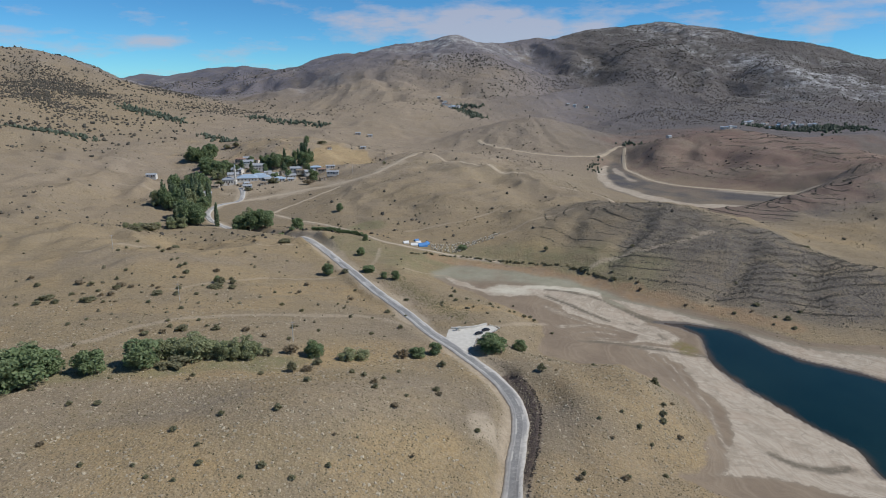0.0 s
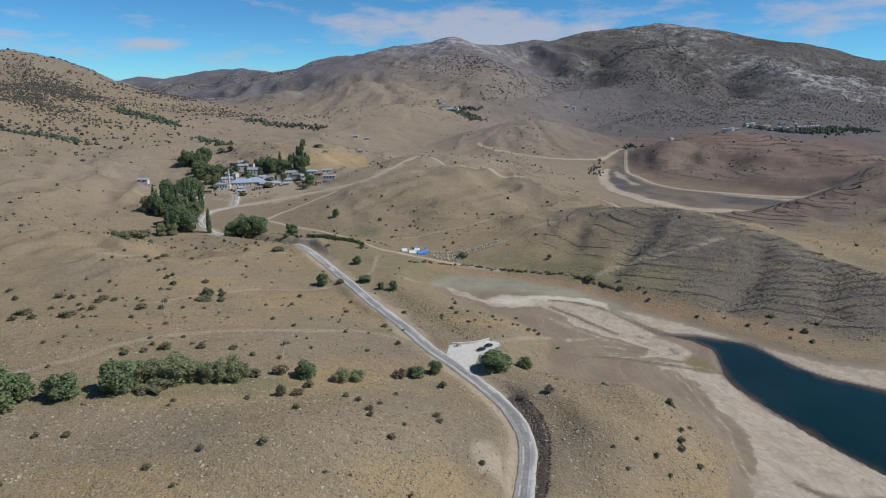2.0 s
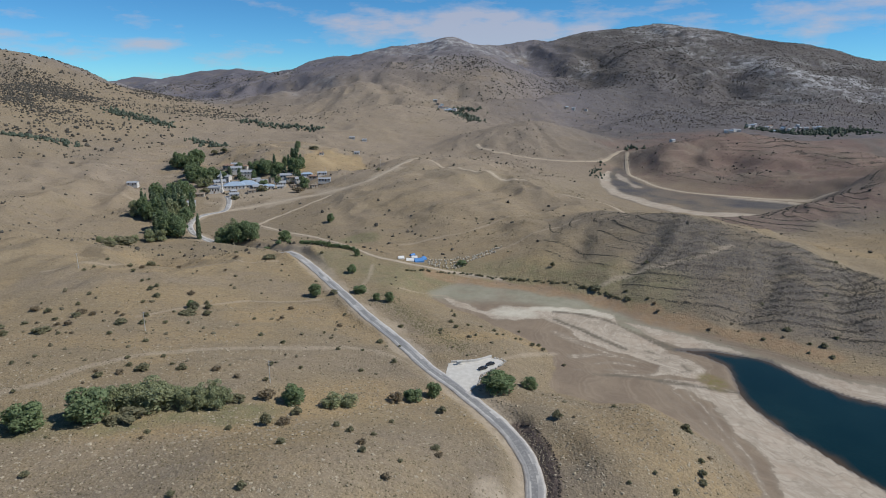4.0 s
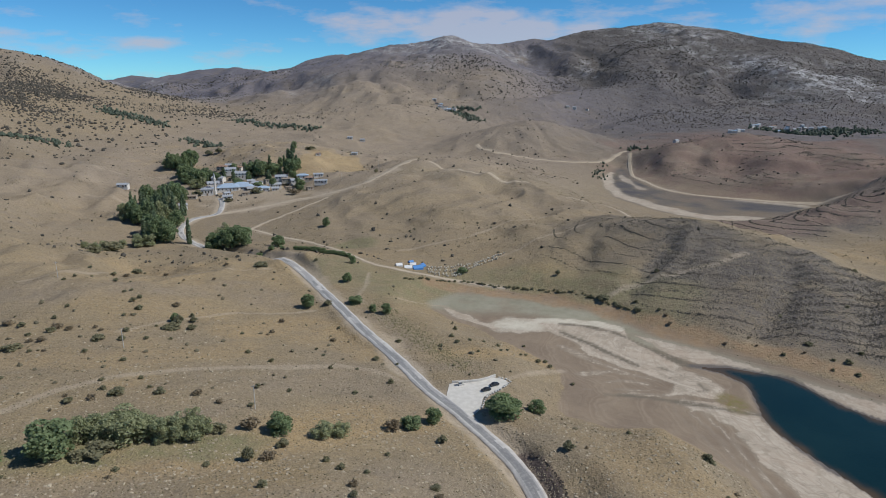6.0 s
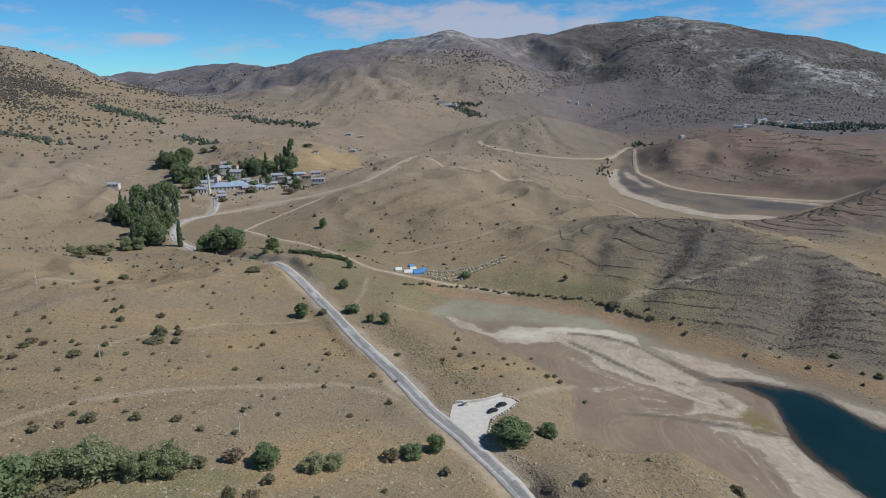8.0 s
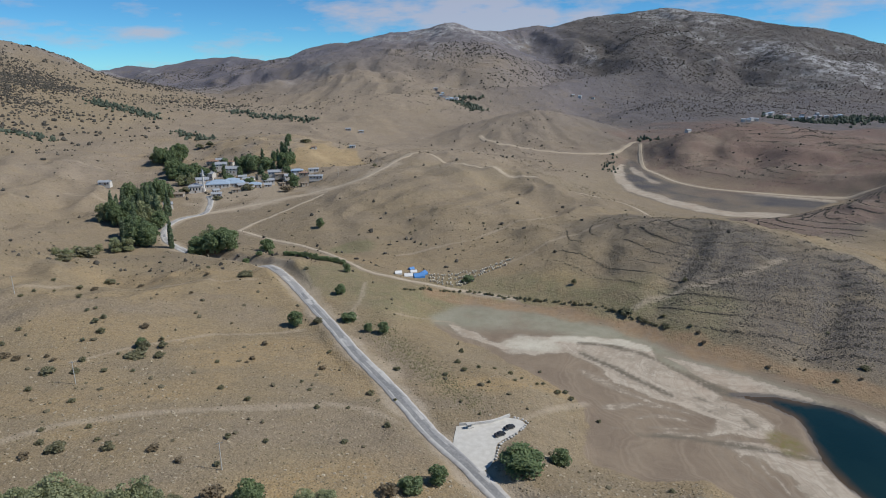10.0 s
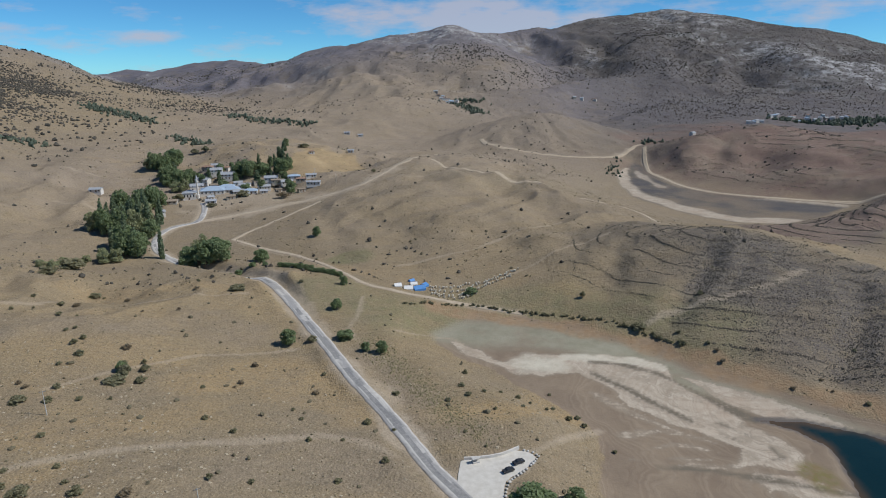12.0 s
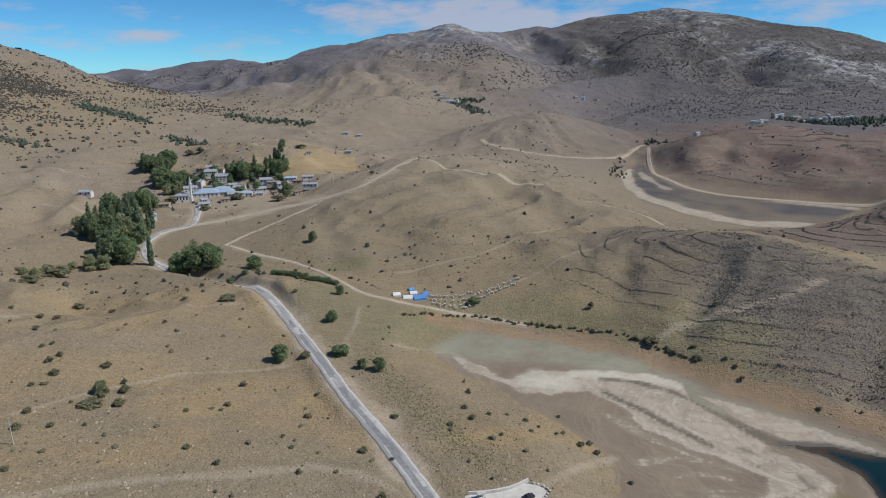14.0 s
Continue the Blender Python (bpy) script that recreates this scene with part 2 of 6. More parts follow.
def road_material():
    n = Nodes("worn_asphalt", 0.9, 0.3)
    uv = n.tree.nodes.new("ShaderNodeUVMap")
    uv.uv_map = "along"
    split = n.add("ShaderNodeSeparateXYZ")
    n.link(uv.outputs[0], split.inputs[0])
    across = split.outputs["Y"]
    along = split.outputs["X"]
    wave = n.add("ShaderNodeCombineXYZ")
    n.link(n.math("MULTIPLY", along, 0.045), wave.inputs["X"])
    n.link(n.math("MULTIPLY", across, 1.6), wave.inputs["Y"])
    c = n.mix(n.noise(0.5, 5, 0.65), (0.52, 0.50, 0.465), (0.38, 0.36, 0.335))
    middle = n.math("MULTIPLY", n.span(across, 0.16, 0.19), n.span(across, 0.86, 0.83))
    c = n.mix(n.math("MULTIPLY", n.math("MULTIPLY", middle, n.noise(1.0, 2, 0.5, 0.46, 0.52, wave.outputs[0])), 0.75), c, (0.27, 0.265, 0.26))
    def strip(low, high, piece, share, offset):
        """A band along the road, laid in pieces of some metres, present in a share of them."""
        whole = n.math("FLOOR", n.math("MULTIPLY", n.math("ADD", along, offset), 1.0 / piece), 0.0)
        white = n.tree.nodes.new("ShaderNodeTexWhiteNoise")
        white.noise_dimensions = "1D"
        n.link(whole, white.inputs["W"])
        here = n.math("LESS_THAN", white.outputs["Value"], n.math("MULTIPLY", n.math("ADD", n.math("MULTIPLY", n.span(along, 130, 320), 0.75), 0.35), share))
        return n.math("MULTIPLY", n.math("MULTIPLY", n.span(across, low, low + 0.02), n.span(across, high, high - 0.02)), here)

    tar = n.mix(n.noise(1.2, 3), (0.150, 0.150, 0.152), (0.205, 0.203, 0.20))
    c = n.mix(n.math("MULTIPLY", strip(0.30, 0.62, 9.0, 0.85, 3.0), 0.75), c, tar)
    c = n.mix(n.math("MULTIPLY", strip(0.60, 0.76, 5.5, 0.4, 11.0), 0.65), c, tar)
    c = n.mix(n.math("MULTIPLY", strip(0.24, 0.34, 5.0, 0.4, 7.0), 0.7), c, (0.52, 0.50, 0.46))
    c = n.mix(n.math("MULTIPLY", n.noise(0.9, 5, 0.75, 0.5, 0.68), 0.5), c, (0.46, 0.44, 0.41))
    seam = n.math("MULTIPLY", n.span(across, 0.05, 0.12), n.span(across, 0.97, 0.9))
    c = n.mix(n.math("MULTIPLY", n.math("SUBTRACT", 1.0, seam), 0.7), c, (0.38, 0.325, 0.26))
    n.color(c)
    return n.bump(n.noise(3.0, 4), 0.3, 0.05).mat


def water_material():
    n = Nodes("lake_water", 0.16, 0.14)
    deep = n.mix(n.noise(0.03, 3), (0.005, 0.021, 0.024), (0.008, 0.027, 0.029))
    n.color(n.mix(n.attr("shallow"), deep, (0.085, 0.058, 0.034)))
    return n.bump(n.noise(0.9, 4, 0.6, 0.2, 0.8), 0.12, 0.15).mat


def leaf_material(name, dark, light):
    n = Nodes(name, 0.65, 0.25)
    r = n.add("ShaderNodeNewGeometry").outputs["Random Per Island"]
    o = n.tree.nodes.new("ShaderNodeObjectInfo").outputs["Random"]
    c = n.mix(r, dark, light)
    c = n.mix(n.math("MULTIPLY", o, 0.4), c, tuple(0.75 * a + 0.02 for a in light))
    n.color(c)
    glow = n.add("ShaderNodeBsdfTranslucent")
    n.link(c, glow.inputs["Color"])
    m = n.add("ShaderNodeMixShader")
    m.inputs[0].default_value = 0.45
    n.link(n.bsdf.outputs[0], m.inputs[1])
    n.link(glow.outputs[0], m.inputs[2])
    n.link(m.outputs[0], n.out.inputs["Surface"])
    return n.mat


def simple(name, a, b, scale=0.8, rough=0.85, bump=0.0, metal=0.0):
    n = Nodes(name, rough, 0.3)
    n.bsdf.inputs["Metallic"].default_value = metal
    o = n.tree.nodes.new("ShaderNodeObjectInfo").outputs["Random"]
    c = n.mix(n.noise(scale, 5, 0.65, 0.3, 0.7), a, b)
    n.color(n.mix(n.math("MULTIPLY", o, 0.25), c, tuple(0.7 * q for q in a)))
    if bump:
        n.bump(n.noise(scale * 2, 4, 0.65, 0.2, 0.8), 0.6, bump)
    return n.mat


def stone_material():
    n = Nodes("pale_stone", 0.92, 0.2)
    r = n.add("ShaderNodeNewGeometry").outputs["Random Per Island"]
    c = n.mix(r, (0.27, 0.225, 0.155), (0.47, 0.40, 0.29))
    n.color(n.mix(n.math("MULTIPLY", n.noise(2.5, 4), 0.25), c, (0.22, 0.19, 0.15)))
    return n.mat


def tuft_material():
    n = Nodes("dry_scrub", 0.9, 0.15)
    r = n.add("ShaderNodeNewGeometry").outputs["Random Per Island"]
    n.color(n.mix(r, (0.125, 0.106, 0.066), (0.25, 0.205, 0.125)))
    return n.mat


def far_scrub_material():
    n = Nodes("far_scrub", 0.9, 0.15)
    r = n.add("ShaderNodeNewGeometry").outputs["Random Per Island"]
    n.color(n.mix(r, (0.060, 0.058, 0.050), (0.118, 0.104, 0.084)))
    return n.mat


M_LAND, M_ROAD, M_WATER = land_material(), road_material(), water_material()
M_BROAD = leaf_material("broad_leaves", (0.155, 0.212, 0.100), (0.275, 0.340, 0.172))
M_GREY = leaf_material("grey_willow_leaves", (0.245, 0.27, 0.145), (0.42, 0.44, 0.25))
M_POPLAR = leaf_material("poplar_leaves", (0.145, 0.195, 0.115), (0.245, 0.305, 0.175))
M_SHRUB = leaf_material("shrub_leaves", (0.185, 0.182, 0.105), (0.325, 0.305, 0.185))
M_DRY = leaf_material("drying_leaves", (0.20, 0.16, 0.105), (0.34, 0.275, 0.18))
M_BARK = simple("bark", (0.14, 0.11, 0.085), (0.08, 0.065, 0.05), 3.0, 0.95)
M_BELT = leaf_material("far_tree_leaves", (0.10, 0.130, 0.095), (0.18, 0.21, 0.15))
M_STONE, M_TUFT, M_FAR = stone_material(), tuft_material(), far_scrub_material()
M_BUSH = simple("brown_olive_scrub", (0.165, 0.142, 0.090), (0.115, 0.100, 0.064), 1.5, 0.9, 0.2)
M_THORN = simple("dark_thorn_scrub", (0.125, 0.112, 0.088), (0.085, 0.078, 0.062), 0.3, 0.95)
M_SOIL = simple("dark_turf_soil", (0.085, 0.068, 0.055), (0.055, 0.044, 0.036), 1.2, 0.95)
M_BANK = simple("pale_olive_weeds", (0.27, 0.235, 0.13), (0.19, 0.165, 0.095), 0.6, 0.95)
M_PLASTER = simple("lime_plaster", (0.74, 0.71, 0.66), (0.55, 0.51, 0.45), 0.6)
M_MASONRY = simple("rubble_masonry", (0.44, 0.40, 0.34), (0.30, 0.265, 0.22), 1.5, 0.95)
M_BLUE_ROOF = simple("pale_blue_sheet_metal", (0.44, 0.55, 0.66), (0.36, 0.45, 0.55), 0.5, 0.5, 0.0, 0.2)
M_GREY_ROOF = simple("grey_sheet_metal", (0.50, 0.52, 0.54), (0.36, 0.37, 0.38), 0.5, 0.5, 0.0, 0.3)
M_TILE_ROOF = simple("weathered_roof_tiles", (0.33, 0.21, 0.15), (0.22, 0.15, 0.11), 1.0)
M_EARTH_ROOF = simple("flat_earth_roof", (0.33, 0.27, 0.20), (0.25, 0.20, 0.15), 0.8)
M_PANE = simple("dark_window_glass", (0.03, 0.035, 0.04), (0.04, 0.045, 0.05), 1.0, 0.15)
M_WOOD = simple("painted_wood", (0.20, 0.13, 0.08), (0.13, 0.09, 0.06), 2.0)
M_CONCRETE = simple("pale_concrete", (0.58, 0.56, 0.52), (0.46, 0.44, 0.40), 0.9)
M_TRACK = simple("pale_track_dirt", (0.47, 0.39, 0.29), (0.36, 0.29, 0.21), 0.25, 0.95)
M_GRAVEL = simple("white_gravel", (0.66, 0.63, 0.57), (0.50, 0.47, 0.41), 0.5, 0.95, 0.05)
M_CANVAS = simple("white_canvas", (0.80, 0.79, 0.76), (0.70, 0.69, 0.66), 1.0)
M_TARP = simple("blue_tarpaulin", (0.06, 0.20, 0.48), (0.10, 0.27, 0.55), 1.2, 0.55)
M_SPECK_BOX = simple("pale_painted_box", (0.66, 0.60, 0.49), (0.50, 0.45, 0.36), 2.0)
M_CAR = simple("dark_car_paint", (0.035, 0.037, 0.042), (0.045, 0.047, 0.052), 1.0, 0.18)
M_TYRE = simple("tyre_rubber", (0.02, 0.02, 0.02), (0.03, 0.03, 0.03), 2.0, 0.9)
M_METAL = simple("bare_steel", (0.55, 0.55, 0.55), (0.45, 0.45, 0.45), 2.0, 0.4, 0.0, 0.9)

# ---- relief of the land ----
def value_noise(x, y, seed):
    xi, yi = np.floor(x).astype(np.int64), np.floor(y).astype(np.int64)
    u, v = x - xi, y - yi
    u, v = u * u * u * (u * (u * 6 - 15) + 10), v * v * v * (v * (v * 6 - 15) + 10)

    def corner(a, b):
        n = (a * 374761393 + b * 668265263 + seed * 1442695041) & 0xFFFFFFFF
        n = ((n ^ (n >> 13)) * 1274126177) & 0xFFFFFFFF
        return ((n ^ (n >> 16)) & 0xFFFF) / 32767.5 - 1

    return (corner(xi, yi) * (1 - u) + corner(xi + 1, yi) * u) * (1 - v) + (corner(xi, yi + 1) * (1 - u) + corner(xi + 1, yi + 1) * u) * v


def fbm(x, y, size, octaves, seed, gain=0.5):
    total, part_of = 0.0, 1.0
    for o in range(octaves):
        total = total + part_of * value_noise(x / size + o * 17.3, y / size - o * 9.1, seed + o)
        part_of *= gain
        size /= 2.03
    return total


def smooth(a, b, x):
    k = np.clip((x - a) / (b - a), 0, 1)
    return k * k * (3 - 2 * k)


def hill(x, y, cx, cy, height, rx, ry, turn=0.0):
    c, s = math.cos(radians(turn)), math.sin(radians(turn))
    dx, dy = x - cx, y - cy
    return height * np.exp(-0.5 * (((dx * c + dy * s) / rx) ** 2 + ((-dx * s + dy * c) / ry) ** 2))


def near_line(x, y, line):
    """Distance to a line of points, and the height (third number) and the way along it of the nearest place."""
    best, height, along, done = np.full(np.shape(x), 1e9), np.zeros(np.shape(x)), np.zeros(np.shape(x)), 0.0
    for a, b in zip(line[:-1], line[1:]):
        length = math.hypot(b[0] - a[0], b[1] - a[1])
        k = np.clip(((x - a[0]) * (b[0] - a[0]) + (y - a[1]) * (b[1] - a[1])) / length ** 2, 0, 1)
        d = np.hypot(x - a[0] - k * (b[0] - a[0]), y - a[1] - k * (b[1] - a[1]))
        m = d < best
        best, along = np.where(m, d, best), np.where(m, done + k * length, along)
        if len(a) > 2:
            height = np.where(m, a[2] + k * (b[2] - a[2]), height)
        done += length
    return best, height, along


def within(x, y, outline):
    """Signed distance to a closed outline, negative inside."""
    d = near_line(x, y, outline + outline[:1])[0]
    inside = np.zeros(np.shape(x), bool)
    for (ax, ay), (bx, by) in zip(outline, outline[1:] + outline[:1]):
        if ay != by:
            inside ^= ((ay > y) != (by > y)) & (x < (bx - ax) * (y - ay) / (by - ay) + ax)
    return np.where(inside, -d, d)


LAKE = [(114, 315), (124, 308), (130, 297), (128, 286), (124, 272), (123, 262), (126, 249), (130, 237), (134, 223), (139, 211), (146, 196), (144, 180), (160, 160), (260, 146), (300, 215), (240, 235), (195, 245), (185, 257), (167, 269), (161, 278), (156, 290), (153, 302), (149, 306), (138, 310), (130, 314)]
# what the full reservoir covers
BED = [(-6, 385), (13, 409), (39, 399), (67, 381), (89, 368), (102, 346), (124, 331), (142, 314), (158, 298), (175, 280), (230, 262), (330, 240), (330, 130), (136, 150), (90, 162), (71, 173), (90, 187), (96, 203), (96, 228), (88, 242), (79, 256), (60, 254), (44, 262), (45, 281), (51, 298), (44, 312), (31, 328), (14, 347), (-6, 376)]
FAR_BED = [(258, 960), (236, 905), (214, 860), (197, 787), (190, 726), (200, 690), (217, 648), (240, 618), (276, 608), (320, 630), (374, 670), (340, 694), (305, 716), (274, 740), (255, 778), (250, 826), (250, 872), (262, 930)]
TERRACES = [(94, 370), (118, 350), (148, 328), (186, 294), (260, 272), (330, 340), (275, 385), (244, 407), (226, 421), (206, 435), (184, 457), (162, 476), (150, 500), (120, 535), (75, 520), (70, 440)]
# centre x, y, height, widths, turn
HILLS = [
    (-90, 98, 27.4, 114, 113, 0), (-126, 264, 11.8, 91, 54, -13), (-375, 595, 19.3, 86, 146, 10),
    (-728, 1069, 45.0, 159, 326, 10), (4, 682, 26.3, 66, 140, -15), (-17, 854, 12.2, 99, 147, 22),
    (126, 497, 17.8, 58, 70, 5), (385, 510, 18.0, 70, 52, 14), (483, 872, 34.4, 105, 241, 6),
    (189, 1162, 24.7, 81, 128, -2), (-198, 872, 32.5, 69, 124, 23), (-202, 1340, 36.0, 259, 138, 19),
    (14, 321, 7.5, 29, 108, 36), (-33, 170, 12.0, 20, 34, -61), (-886, 1555, 95.5, 304, 408, -13),
    (46, 204, 5.5, 11, 22, 30), (-415, 872, 11.3, 150, 153, 0), (-213, 397, 19.5, 93, 47, 1),
    (632, 1453, 42.4, 202, 235, 0), (245, 347, 8.0, 70, 45, -13), (-61, 1459, 38.0, 130, 173, 0),
    (-597, 575, 40.9, 103, 652, 33), (-165, 500, -7.0, 75, 26, -8), (-115, 442, 2.5, 60, 14, -10),
    (-158, 345, 7.0, 42, 34, -20), (76, 207, 6.0, 15, 28, -8), (-62, 292, 2.5, 30, 14, -20),
]
# crests of the mountains: x, y, height
RIDGES = [
    (0.42, [(-1300, 1150, 215), (-950, 1500, 184), (-941, 1600, 172), (-937, 1700, 142), (-938, 1800, 121), (-900, 2100, 80)]),
    (0.25, [(-2400, 3200, 110), (-1592, 3300, 111), (-1552, 3400, 133), (-1355, 3300, 120), (-1111, 3100, 158), (-923, 3000, 167), (-772, 2900, 150), (-603, 2800, 165), (-375, 2700, 214), (-201, 2500, 202), (-73, 2400, 249), (16, 2350, 265), (116, 2400, 244), (224, 2600, 250), (378, 2700, 277), (502, 2700, 267), (679, 2700, 318), (856, 2700, 340), (996, 2650, 316), (1087, 2500, 278), (1192, 2300, 248), (1391, 2300, 207), (1594, 2400, 191), (2300, 2500, 180)]),
    (0.40, [(1087, 2500, 278), (988, 1900, 161), (1046, 1800, 124), (1108, 1650, 36)]),
    (0.29, [(16, 2350, 262), (90, 2000, 140), (130, 1750, 50)]),
    (0.36, [(679, 2700, 318), (620, 2200, 170), (560, 1900, 90)]),
    (0.24, [(-375, 2700, 214), (-340, 2300, 105), (-280, 1950, 40)]),
    (0.30, [(87, 1120, 28), (117, 1140, 47), (156, 1150, 56), (204, 1150, 48), (249, 1130, 27), (275, 1080, 8)]),
    (0.30, [(266, 885, 16), (323, 920, 36), (373, 945, 42), (432, 960, 50), (476, 970, 45), (532, 980, 33), (588, 1000, 35), (675, 1020, 40), (811, 1050, 48), (1100, 1150, 70)]),
    (0.30, [(70, 520, 18), (98, 500, 24), (128, 481, 31), (158, 462, 35), (184, 449, 33), (206, 428, 28.5), (226, 415, 24.5), (242, 400, 20), (275, 380, 14), (340, 350, 9)]),
    (0.30, [(-107, 437, 15.0), (-123, 447, 15.4), (-137, 459, 14.0), (-153, 470, 12.2), (-166, 480, 9.6)]),
    (0.28, [(261, 560, 10), (290, 570, 21), (319, 580, 26), (348, 590, 32), (393, 610, 39), (472, 640, 42), (700, 700, 60)]),
    (0.26, [(-96, 650, 14), (-58, 720, 27), (-5, 760, 38), (41, 690, 26), (74, 640, 23), (111, 610, 18)]),
    (0.24, [(-560, 830, 62), (-460, 850, 36), (-363, 830, 18)]),
    (0.24, [(-500, 600, 50), (-393, 620, 23), (-340, 640, 12)]),
    (0.22, [(-208, 1150, 34), (-143, 1250, 42), (-64, 1350, 48), (3, 1400, 42), (120, 1420, 26)]),
    (0.26, [(390, 1350, 34), (508, 1500, 55), (598, 1500, 44), (700, 1600, 60)]),
    (0.26, [(130, 1500, 24), (247, 1600, 38), (387, 1750, 72), (516, 1900, 100), (600, 2200, 170)]),
]

PASS = [(-200, 611), (-158, 637), (-103, 662), (-73, 676), (-51, 728)]
# valleys cut into the mountains: line, depth, half width
VALLEYS = [
    ([(310, 2540), (255, 2330), (270, 2080), (235, 1850), (200, 1650)], 62, 120), ([(1000, 2350), (870, 1900), (730, 1560), (650, 1340)], 42, 95),
    ([(580, 2520), (540, 2200), (450, 1900), (420, 1700)], 45, 95), ]


# gullies down the hillsides: line, depth, half width
GULLIES = [
    ([(156, 456), (136, 418), (120, 399), (107, 382)], 3.2, 7), ([(172, 444), (148, 411), (132, 393)], 2.4, 6), ([(214, 416), (188, 376), (170, 354), (156, 335)], 3.6, 8),
    ([(250, 398), (224, 362), (205, 330)], 3.0, 9), ([(118, 484), (96, 452), (84, 420)], 2.2, 8), ([(-20, 700), (20, 610), (40, 560), (50, 500)], 2.2, 15), ([(30, 690), (80, 600), (84, 540), (78, 480)], 2.2, 12),
    ([(-60, 660), (-50, 600), (-30, 540), (-22, 480)], 1.8, 12), ([(-105, 640), (-95, 590), (-75, 540), (-66, 500)], 1.5, 9), ([(430, 955), (400, 880), (360, 810)], 4.0, 18), ([(480, 960), (470, 880), (450, 800)], 4.0, 20),
    ([(372, 940), (345, 890), (320, 850)], 5.0, 14),
]


def ground(x, y, rough=True):
    x, y = np.asarray(x, float), np.asarray(y, float)
    h = 1.0 + 2.3 * np.clip(x, -1500, 1500) / 1000 + 1.9 * (np.clip(y, 0, 2200) - 500) / 1000
    for each in HILLS:
        h = h + hill(x, y, *each)
    wx, wy = x + 60 * fbm(x, y, 420, 3, 5), y + 60 * fbm(x, y, 420, 3, 9)
    top, crest = np.full(np.shape(x), -1e3), np.full(np.shape(x), 1e9)
    for slope, line in RIDGES:
        px = x + (wx - x) * np.clip((y - 1300) / 500, 0, 1)
        for a, b in zip(line[:-1], line[1:]):
            d, z, _ = near_line(px, y, [a, b])
            top, crest = np.maximum(top, z - slope * (np.sqrt(d * d + 30 ** 2) - 30)), np.minimum(crest, d)
    crease = 1 - 2.2 * np.abs(fbm(wx, wy, 330, 4, 31))
    far = smooth(1150, 1900, np.hypot(x, y))
    top = top + (far * (19 * (crease - 0.7) + 11 * (0.35 - np.abs(fbm(wx, wy, 150, 4, 33, 0.5)))) * smooth(10, 150, crest) + smooth(700, 1200, np.hypot(x, y)) * 1.6 * fbm(x, y, 60, 3, 37, 0.5)) * smooth(10, 120, top)
    for line, depth, wide in VALLEYS:
        d, _, along = near_line(px, y, line)
        top = top - 0.75 * depth * np.exp(-(d / (wide * (0.8 + 0.0008 * along))) ** 2) * smooth(20, 110, top) * smooth(10, 190, crest) * smooth(0, 250, along)
    soft = 8 + 16 * far
    k = np.clip(0.5 + 0.5 * (top - h) / soft, 0, 1)
    h = h * (1 - k) + top * k + soft * k * (1 - k)
    if rough:
        side = np.abs(fbm(wx, wy, 150, 3, 41))
        plain = 1 - 0.75 * smooth(20, -10, within(x, y, TERRACES))
        h = h + (1 - 0.6 * smooth(850, 1150, np.hypot(x, y))) * (9.0 * (0.32 - side) + 6.0 * plain * (0.3 - np.abs(fbm(wx + 0.3 * (wy - y), wy, 58, 3, 43))) + 1.2 * fbm(x, y, 30, 3, 3)) * smooth(8, 22, h) * smooth(330, 480, np.hypot(x, y)) * (0.2 + 0.8 * smooth(8, 60, near_line(x, y, PASS)[0])) + 0.5 * fbm(x, y, 40, 3, 7) + 0.22 * fbm(x, y, 8, 3, 13)
        for line, depth, wide in GULLIES:
            d, _, along = near_line(x + 3 * fbm(x, y, 22, 2, 61), y, line)
            h = h - depth * np.exp(-(d / wide) ** 2) * smooth(0, 25, along)
        k = smooth(0, 12, -within(x, y, TERRACES)) * (1 - smooth(0.1, 0.35, np.abs(fbm(x, y, 38, 2, 53)) - 0.2))
        step = (h + 0.7 * fbm(x, y, 60, 2, 57)) / 3.3
        h = h + 0.9 * k * (smooth(0.0, 0.3, step - np.floor(step)) - (step - np.floor(step)))
    d = within(x, y, LAKE)
    bed = np.where(d > 0, 0.15 + np.minimum(0.062 * d, 6.0 - 3.0 * np.exp(-np.maximum(d, 0) / 120)), 0.12 * d) + 0.12 * fbm(x, y, 14, 3, 23) * smooth(0, 6, d)
    k = smooth(-6, 26, within(x, y, BED))
    h = bed * (1 - k) + np.maximum(h, np.minimum(bed, 6.5)) * k
    k = smooth(-10, 60, within(x, y, FAR_BED))
    h = (1.5 + 0.15 * fbm(x, y, 30, 2, 27)) * (1 - k) + h * k
    return h


# ---- ways and patches on the land: x, y ----
MAIN_ROAD = [(-182, 512, 5.4), (-160, 492, 4.4), (-128, 470, 5.8), (-114, 458, 8.8), (-104, 448, 12.8), (-99, 442, 13.5), (-90, 429, 13.5), (-76, 404, 13.5), (-62, 377, 13.5), (-51, 356, 13.5), (-37, 328, 13.5), (-24, 305, 13.5), (-14, 286, 13.5), (-5, 268, 13.5), (4, 254, 13.5), (12, 240, 13.5), (19.5, 226, 13.5), (24, 214, 13.5), (26.6, 202, 13.5), (26.5, 190, 13.5), (24.2, 177, 13.5), (21.8, 165, 13.5), (19.5, 151, 13.5), (15, 125, 14), (4, 70, 15), (-10, 10, 16), (-30, -80, 18)]
VILLAGE_ROAD = [(-182, 512), (-195, 525), (-207, 546), (-214, 570), (-212, 593), (-200, 611), (-206, 645), (-217, 672)]
PASS_TRACK = [(-200, 611), (-184, 622), (-158, 637), (-132, 651), (-103, 662), (-73, 676), (-51, 728), (-26, 790), (-8, 960)]
